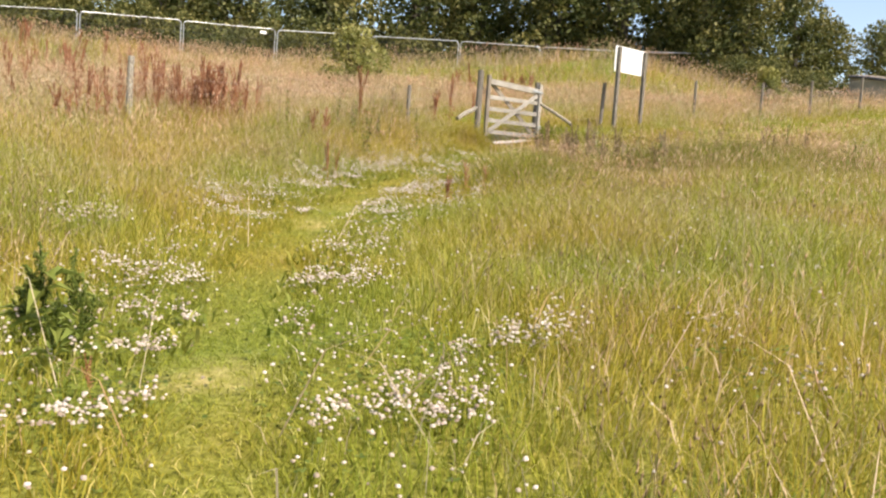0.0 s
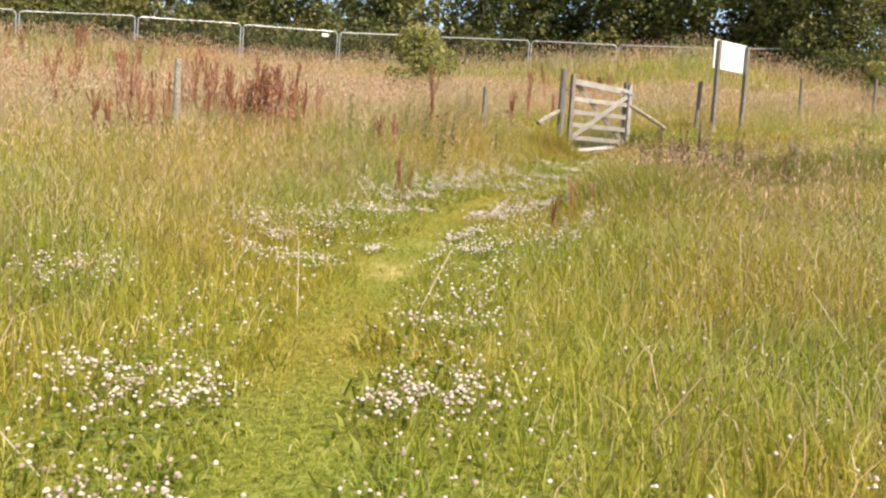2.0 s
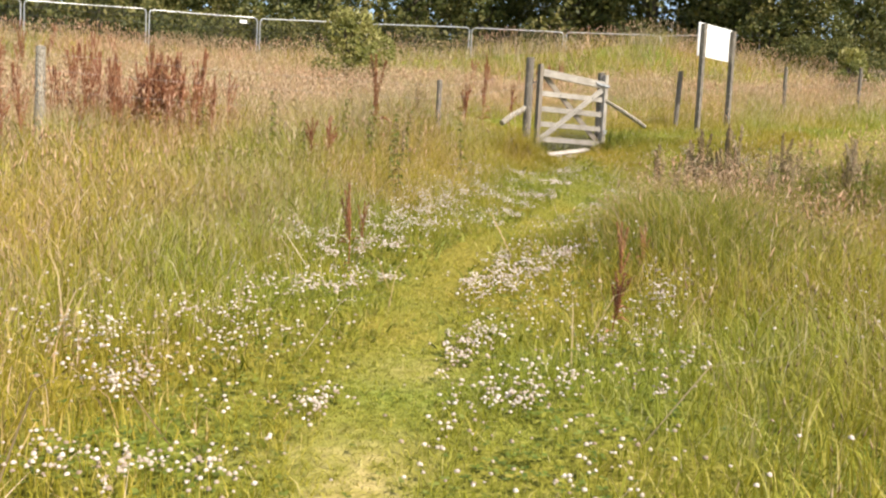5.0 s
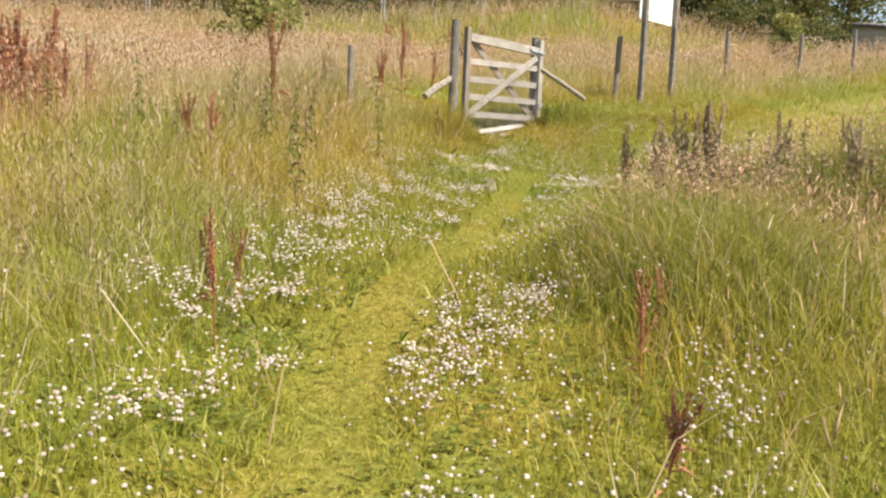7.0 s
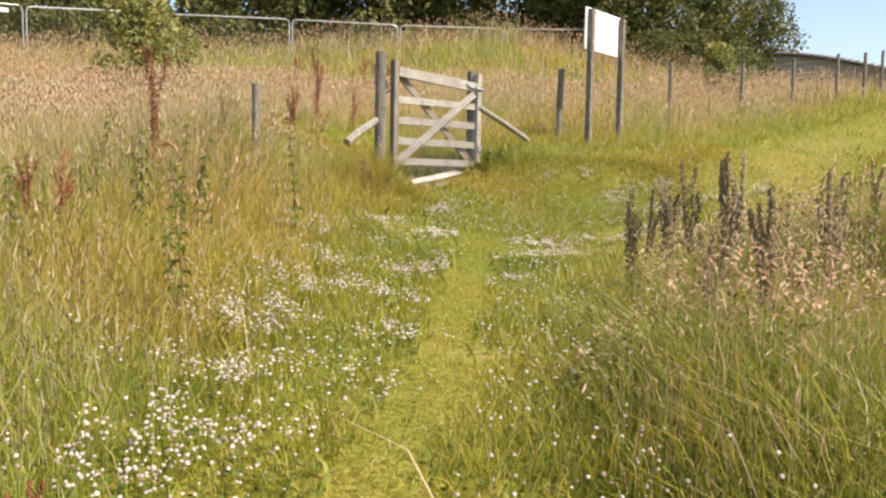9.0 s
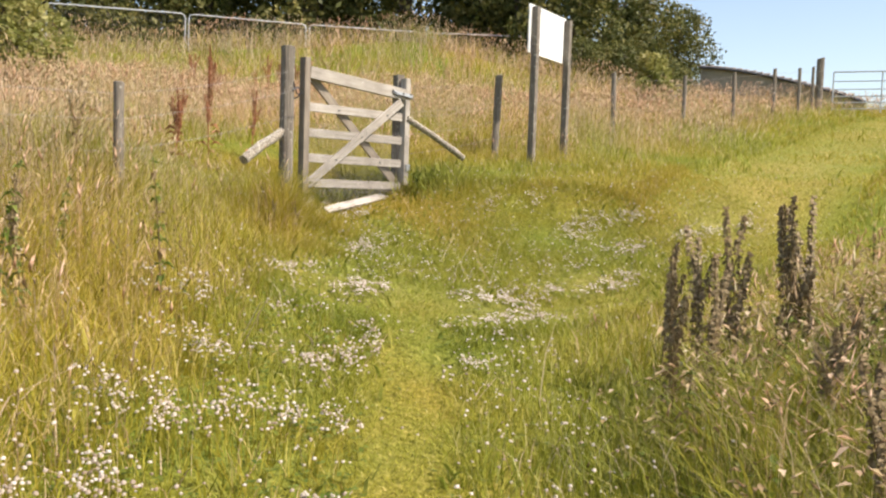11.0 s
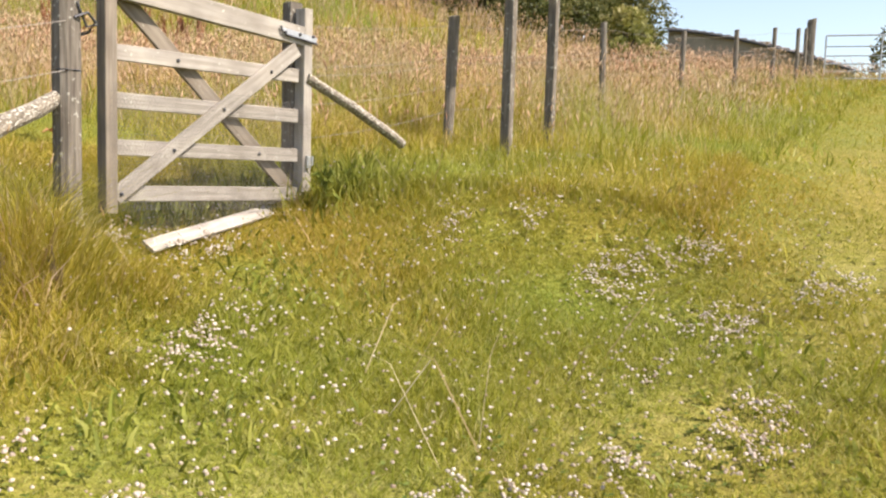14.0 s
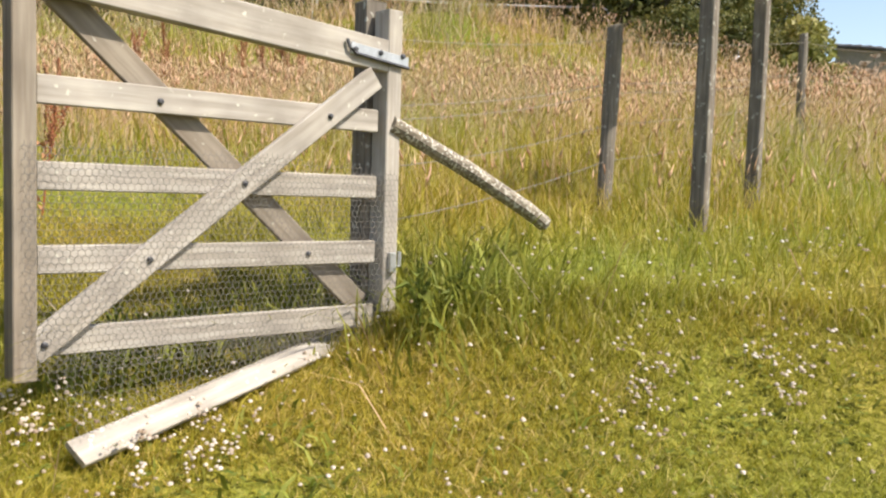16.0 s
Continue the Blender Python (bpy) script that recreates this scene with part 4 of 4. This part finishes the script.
def build_posts():
    pl = round_post("gate_post", "tall round grey timber gate post with iron latch fittings", -1.265, -0.98, 1.34, 0.072, "post", lean=(0.0, 0.0), seed=1)
    bm = bmesh.new()
    rod(bm, [(0.05, -0.05, 1.22), (0.11, -0.02, 1.25), (0.14, 0.02, 1.21), (0.10, 0.05, 1.16), (0.05, 0.04, 1.14)], 0.009, 7)
    part("latch_catch", bm, M["iron"], pl, "rusty iron catch")
    bm = bmesh.new()
    rod(bm, [(0.06, -0.04, 1.30), (0.10, 0.0, 1.18), (0.14, 0.05, 1.20)], 0.007, 7)
    part("latch_hook", bm, M["iron"], pl)
    bm = bmesh.new()
    rod(bm, [(0.074 * math.cos(a), 0.074 * math.sin(a), 0.95) for a in (k * 0.5 for k in range(13))], 0.0035, 5)
    part("wire_loop", bm, M["iron"], pl, "wire wound round the post")
    square_post("gate_post", "dark square timber post behind the gate stile", -0.075, 0.14, 1.26, 0.095, "post", turn=0.6)
    s = thing("strut", "round lichened timber strut leaning against the gate post", "strut", group="gate struts")
    bm = bmesh.new()
    rod(bm, [(0.02, 0.02, 0.76), (0.36, 0.27, 0.59), (0.66, 0.50, 0.42), (0.76, 0.58, 0.355)], [0.034, 0.037, 0.038, 0.038], 12, 0.05, 3)
    part("pole", bm, M["log"], s)
    s = thing("strut", "pale lichen-covered timber strut leaning against the tall gate post", "strut", group="gate struts")
    bm = bmesh.new()
    rod(bm, [(-1.30, -0.98, 0.50), (-1.38, -1.15, 0.42), (-1.48, -1.36, 0.33), (-1.62, -1.60, 0.18)], [0.042, 0.045, 0.046, 0.046], 12, 0.12, 4)
    part("pole", bm, M["log"], s)
    for i, (x, y, t, ln) in enumerate(FPOSTS):
        ob = round_post("fence_post", "weathered grey-brown stock fence post" + (" leaning beside the notice board" if i == 0 else " in tall grass along the track"), x, y, t, 0.041 if i else 0.05, "post", "fence posts", ln, cut=0.01, seed=10 + i)
    round_post("fence_post", "weathered fence post standing in long grass", -2.47, -2.72, 0.72, 0.042, "post", "fence posts", seed=30)
    round_post("fence_post", "pale weathered fence post among red docks", -6.74, -6.3, 0.58, 0.06, "log", "fence posts", (0.01, 0), seed=31)
    round_post("gate_post", "tall round post at the metal field gate", 12.5, 13.0, 3.98, 0.10, "post", seed=33, cut=0.03)
    # wires, each sagging between its posts
    w = thing("wire_fence", "thin rusty barbed wires strung along the fence posts", "fence")
    line = [(-0.03, 0.16, 1.2)] + [(x, y, t) for x, y, t, _ in FPOSTS] + [(12.5, 13.0, 3.55)]
    left = [(-6.74, -6.3, 0.55), (-2.47, -2.72, 0.68), (-1.22, -1.0, 1.15)]
    for run, drops, top in ((line, (0.08, 0.36, 0.42, 0.62, 0.85), None), (left, (0.05, 0.25, 0.5), None)):
        for dz in drops:
            bm = bmesh.new()
            pts = []
            for a, b in zip(run, run[1:]):
                for i in range(6):
                    t = i / 6
                    p = Vector(a).lerp(Vector(b), t)
                    p.z -= dz + 0.03 * math.sin(math.pi * t)
                    pts.append(p)
            pts.append(Vector(run[-1]) - Vector((0, 0, dz)))
            rod(bm, pts, 0.0022, 4)
            # barbs
            for i in range(0, len(pts) - 1):
                for t in (0.2, 0.6):
                    p = pts[i].lerp(pts[i + 1], t)
                    rod(bm, [p + Vector((0.006, 0, 0.016)), p - Vector((0.006, 0, 0.016))], 0.0014, 3)
            part("wire", bm, M["wire"], w)


build_posts()


def build_board():
    b = thing("notice_board", "blank white notice board on two tall grey timber posts", "sign")
    A, B = Vector((1.75, 1.23, 0)), Vector((2.38, 2.0, 0))
    d = (B - A).normalized()
    n = Vector((d.y, -d.x, 0))
    for p in (A, B):
        bm = bmesh.new()
        bar(bm, p + Vector((0, 0, gz(p.x, p.y) - 0.3)), p + Vector((0, 0, 2.36)), 0.085, 0.085, d, 0.006)
        part("post", bm, M["post"], b, "tall square grey timber post")
    a, e = A - d * 0.10 - n * 0.055, B + d * 0.02 - n * 0.055
    bm = bmesh.new()
    bar(bm, a + Vector((0, 0, 2.08)), e + Vector((0, 0, 2.08)), 0.018, 0.62, (0, 0, 1), 0.003)
    part("panel", bm, M["board"], b, "plain white panel")
    for z in (1.8, 2.3):
        for p in (A, B):
            bm = bmesh.new()
            rod(bm, [p + n * 0.06 + Vector((0, 0, z)), p + n * 0.072 + Vector((0, 0, z))], 0.01, 8)
            part("bolt", bm, M["iron"], b)


build_board()


# ---- temporary steel fence on the skyline ----
PANELS = [(-24.0, 3.6, 3.5), (-21.2, 6.2, 3.8), (-18.2, 8.6, 4.12), (-15.3, 11.0, 4.34), (-12.3, 13.2, 4.50), (-8.85, 15.2, 4.74), (-5.3, 16.65, 4.91), (-1.8, 17.1, 4.88), (1.75, 17.3, 4.87), (5.2, 17.1, 4.88)]


def build_steel_fence():
    for i, (a, b) in enumerate(zip(PANELS, PANELS[1:])):
        p = thing("steel_fence_panel", "galvanised temporary fence panel of tube and wire mesh" + (", white tag" if i == 4 else ""), "fence", group="temporary fence panels")
        A, B = Vector(a), Vector(b)
        d = (B - A)
        flat = Vector((d.x, d.y, 0)).normalized()
        A, B = A + flat * 0.05, B - flat * 0.05
        H = Vector((0, 0, 2.0))
        tr = 0.035
        bm = bmesh.new()
        c = 0.12
        rod(bm, [A - H, A - Vector((0, 0, c)), A + flat * c * 0.3 - Vector((0, 0, c * 0.3)), A + flat * c, B - flat * c, B - flat * c * 0.3 - Vector((0, 0, c * 0.3)), B - Vector((0, 0, c)), B - H], tr * 0.62, 8)
        part("frame", bm, M["steel"], p, "bent steel tube frame")
        bm = bmesh.new()
        rod(bm, [A - H * 0.93, B - H * 0.93], 0.017, 6)
        part("bottom_rail", bm, M["steel"], p)
        bm = bmesh.new()
        n = 46
        for k in range(1, n):
            q = A.lerp(B, k / n)
            o = flat * 0.0017
            bm.faces.new([bm.verts.new(q - o - H * 0.93), bm.verts.new(q + o - H * 0.93), bm.verts.new(q + o), bm.verts.new(q - o)])
        for k in range(1, 9):
            z = Vector((0, 0, -k * 0.22))
            o = Vector((0, 0, 0.0017))
            bm.faces.new([bm.verts.new(A + z - o), bm.verts.new(B + z - o), bm.verts.new(B + z + o), bm.verts.new(A + z + o)])
        part("mesh_infill", bm, M["iron"], p, "thin welded wires")
        g = gz(b[0], b[1])
        bm = bmesh.new()
        bar(bm, (b[0] - 0.35, b[1] - 0.1, g + 0.08), (b[0] + 0.35, b[1] + 0.1, g + 0.08), 0.24, 0.14, (0, 0, 1), 0.03)
        part("foot_block", bm, M["wall"], p, "concrete foot block")
        if i == 4:
            bm = bmesh.new()
            q = Vector((-12.3, 13.2, 4.50)).lerp(Vector((-15.3, 11.0, 4.34)), 0.08)
            bar(bm, q + Vector((-0.28, -0.24, -0.17)), q + Vector((-0.08, -0.1, -0.17)), 0.01, 0.12, (0, 0, 1), 0.002)
            part("tag", bm, M["board"], p, "small white tag")


build_steel_fence()


# ---- trees ----
def crown_mesh(name, mat, blobs, count, leaf, seed):
    """Leaves in tufts over and inside uneven clumps; ONE mesh."""
    r = np.random.default_rng(seed)
    P, S = [], []
    vol = np.array([b[3] ** 2 for b in blobs])
    for (cx, cy, cz, br), share in zip(blobs, vol / vol.sum()):
        n = int(count * share)
        d = r.normal(size=(n, 3))
        d /= np.linalg.norm(d, axis=1)[:, None]
        tuft = 1 + 0.22 * np.sin(d[:, 0] * 7 + cx) * np.sin(d[:, 1] * 8 + cy) * np.sin(d[:, 2] * 6 + cz)
        rad = br * tuft * r.uniform(0.55, 1.08, n) ** 0.6
        P.append(d * rad[:, None] * [1, 1, 0.85] + [cx, cy, cz])
    p = np.concatenate(P)
    n = len(p)
    a = r.normal(size=(n, 3)); a /= np.linalg.norm(a, axis=1)[:, None]
    b = np.cross(a, r.normal(size=(n, 3))); b /= np.linalg.norm(b, axis=1)[:, None]
    l = leaf * r.uniform(0.6, 1.4, n)[:, None]
    v = np.stack([p - a * l * 0.7, p + b * l * 0.4, p + a * l * 0.7, p - b * l * 0.4], 1).reshape(-1, 3)
    k = np.arange(n)[:, None] * 4
    return fast_mesh(name, v, np.concatenate([k + [[0, 1, 2]], k + [[0, 2, 3]]]), M[mat])


def tree(kind, label, tall, wide, seed, mat="tree", count=9000, leaf=0.13, low=0.12):
    r = random.Random(seed)
    root = thing(kind, label, "tree")
    bm = bmesh.new()
    lean = Vector((r.uniform(-0.3, 0.3), r.uniform(-0.3, 0.3), 0))
    rod(bm, [(0, 0, -0.3), lean * 0.4 + Vector((0, 0, tall * 0.3)), lean + Vector((0, 0, tall * 0.85))], [0.05 * wide, 0.038 * wide, 0.01 * wide], 9, 0.1, seed)
    part("trunk", bm, M["bark"], root)
    blobs = []
    for i in range(15):
        z = tall * (low + (0.88 - low) * i / 14)
        spread = wide * 0.5 * math.sin(math.pi * min(1, 0.25 + 0.75 * (i / 14))) ** 0.6
        a, q = i * 2.4 + r.uniform(-0.5, 0.5), spread * r.uniform(0.35, 0.85)
        br = wide * r.uniform(0.16, 0.27)
        c = Vector((math.cos(a) * q, math.sin(a) * q, z))
        blobs.append((*c, br))
        if i % 2 == 0:
            bm = bmesh.new()
            s = lean * (z / tall) * 0.6 + Vector((0, 0, z * 0.6))
            rod(bm, [s, s.lerp(c, 0.5) + Vector((0, 0, 0.1)), c], [0.02 * wide, 0.013 * wide, 0.005 * wide], 6, 0.1, i)
            part("limb", bm, M["bark"], root)
    blobs.append((lean.x, lean.y, tall * 0.9, wide * 0.16))
    ob = new("crown", crown_mesh("crown", mat, blobs, count, leaf, seed))
    ob.parent = root
    return root


def build_trees():
    protos = [tree("hedgerow_tree", "dense dark green hedgerow tree behind the temporary fence", t, w, s, count=11000, leaf=0.15, low=0.04) for t, w, s in ((7.5, 5.5, 1), (8.5, 6.0, 2), (6.8, 5.2, 3))]
    r = random.Random(8)
    line = [(-34, 1), (-30, 6), (-27, 10), (-23, 13), (-19.5, 16), (-16, 18.5), (-12.5, 20.5), (-9, 22), (-5.5, 23), (-2, 23), (1.5, 22.5), (4.5, 21.5)]
    spots = [(x + r.uniform(-0.6, 0.6), y + r.uniform(-0.6, 0.6), r.uniform(0.95, 1.15)) for x, y in line]
    spots += [(x - 2, y + 5.5, 1.35) for x, y in line[::2]]
    spots += [(6.6, 17.2, 0.68), (5.5, 18.5, 0.9), (9.3, 20.5, 0.72), (11.5, 24, 0.72), (14.5, 30, 0.78), (16.0, 33, 0.72)]
    plant_out(protos, spots, 12)
    protos = [tree("bramble_bush", "low dark undergrowth bush along the foot of the trees", 2.4, 3.4, s, count=4200, leaf=0.11, low=0.05) for s in (5, 6)]
    spots = [(x + r.uniform(-1, 1) + 1.2, y - 2.4 + r.uniform(-0.4, 0.4), r.uniform(0.8, 1.1)) for x, y in line for _ in range(1)]
    spots += [(x - 0.8, y - 2.2, 0.9) for x, y in line] + [(6.0, 14.3, 0.55), (7.3, 14.0, 0.5), (8.3, 14.4, 0.5), (9.2, 15.2, 0.45)]
    spots += [(x - 0.5, y + 1.5, 1.5) for x, y in line]
    spots += [(-24.4, 6.0, 0.9), (-22.6, 7.7, 0.9), (-20.9, 9.1, 0.9), (-19.2, 10.4, 0.9), (-17.6, 11.8, 0.9), (-16.0, 13.0, 0.9), (-14.3, 14.2, 0.9), (-12.3, 15.3, 0.8), (-10.2, 16.4, 0.8)]
    plant_out(protos, spots, 13)
    s = tree("willow_shrub", "bright green young willow shrub standing in the long grass", 2.3, 2.2, 31, "willow", 4600, 0.085, 0.06)
    s.location = (-7.0, 7.6, gz(-7.0, 7.6) + 0.1)
    s = tree("buddleia_bush", "upright pale green bush beside the fence posts", 1.5, 1.15, 32, "willow", 2400, 0.08, 0.08)
    s.location = (6.6, 10.0, gz(6.6, 10.0))
    s = tree("field_tree", "small airy tree beyond the metal gate", 3.6, 2.6, 33, "tree", 1500, 0.14, 0.2)
    s.location = (23.2, 23.5, gz(23.2, 23.5) - 0.2)
    s = tree("field_tree", "dark leafy tree beyond the metal gate", 7.5, 5.5, 34, "tree", 8000, 0.18, 0.1)
    s.location = (28.5, 22.0, gz(28.5, 22) - 0.3)
    # crumpled sheeting seen through the leaves
    sh = thing("debris_sheeting", "crumpled pale blue-white sheeting draped under the trees", "tarpaulin", (7.35, 16.3, gz(7.35, 16.3)))
    bm = bmesh.new()
    bmesh.ops.create_grid(bm, x_segments=26, y_segments=16, size=0.5)
    for v in bm.verts:
        u, w = v.co.x, v.co.y
        k = 0.16 * math.sin(u * 21 + 3 * math.sin(w * 9)) + 0.1 * math.sin(w * 26 + u * 11)
        v.co = Vector((u * 1.9, 0.5 * w + k * 0.8, 0.15 + (w + 0.5) * 1.25 * (1 - 0.5 * u * u) + k * 0.5))
    bmesh.ops.solidify(bm, geom=bm.faces[:], thickness=0.01)
    part("sheet", bm, M["sheet"], sh)


build_trees()


# ---- shed, metal gate ----
def build_far():
    s = thing("shed", "long low shed with a weathered brown sheet roof beyond the fence", "shed")
    A, B = Vector((10.7, 16.9, 0)), Vector((14.9, 14.6, 0))
    d = (B - A).normalized()
    n = Vector((d.y, -d.x, 0))
    za, zb = 4.33, 3.2
    k = 22
    for i in range(k):
        p, q = A.lerp(B, i / k), A.lerp(B, (i + 1) / k)
        z0, z1 = za + (zb - za) * (i / k) ** 1.5, za + (zb - za) * ((i + 1) / k) ** 1.5
        bm = bmesh.new()
        bar(bm, p + d * 0.01 + n * 0.3 + Vector((0, 0, z0 - 0.16)), p + d * 0.01 - n * 1.0 + Vector((0, 0, z0 + 0.04)), (q - p).length * 0.97, 0.04, (0, 0, 1), 0.008)
        part("roof_sheet", bm, M["roof"], s, "brown ribbed roof sheet")
    bm = bmesh.new()
    edge = [A.lerp(B, i / 12) + n * 0.34 + Vector((0, 0, za + (zb - za) * (i / 12) ** 1.5 - 0.2)) for i in range(13)]
    rod(bm, edge, 0.045, 6)
    part("eaves_board", bm, M["iron"], s, "dark eaves board")
    bm = bmesh.new()
    k = 16
    rings = []
    for i in range(k + 1):
        p, z = A.lerp(B, i / k), za + (zb - za) * (i / k) ** 1.5 - 0.16
        rings.append([bm.verts.new(p + n * o + Vector((0, 0, h))) for o, h in ((0.2, 1.6), (0.2, z - 0.04), (-0.8, z), (-0.8, 1.6))])
    for r0, r1 in zip(rings, rings[1:]):
        for j in range(4):
            bm.faces.new((r0[j], r0[(j + 1) % 4], r1[(j + 1) % 4], r1[j]))
    bm.faces.new(rings[0])
    bm.faces.new(rings[-1][::-1])
    part("wall", bm, M["wall"], s, "dull grey-green wall")
    g = thing("metal_gate", "galvanised seven-bar field gate standing shut across the track", "gate")
    A, d = Vector((12.85, 12.9, 0)), Vector((0.87, -0.49, 0)).normalized()
    A.z = 2.42
    L = 3.66
    for z in (0.0, 0.17, 0.34, 0.51, 0.70, 0.92, 1.18):
        bm = bmesh.new()
        rod(bm, [A + Vector((0, 0, z)), A + d * L + Vector((0, 0, z))], 0.021 if z in (0.0, 1.18) else 0.015, 7)
        part("bar", bm, M["steel"], g)
    for s0 in (0, L / 3, 2 * L / 3, L):
        bm = bmesh.new()
        rod(bm, [A + d * s0, A + d * s0 + Vector((0, 0, 1.18))], 0.021, 7)
        part("upright", bm, M["steel"], g)
    e = A + d * (L + 0.2)
    round_post("gate_post", "round timber post carrying the metal field gate", e.x, e.y, A.z + 1.35, 0.10, "post", seed=34)


build_far()
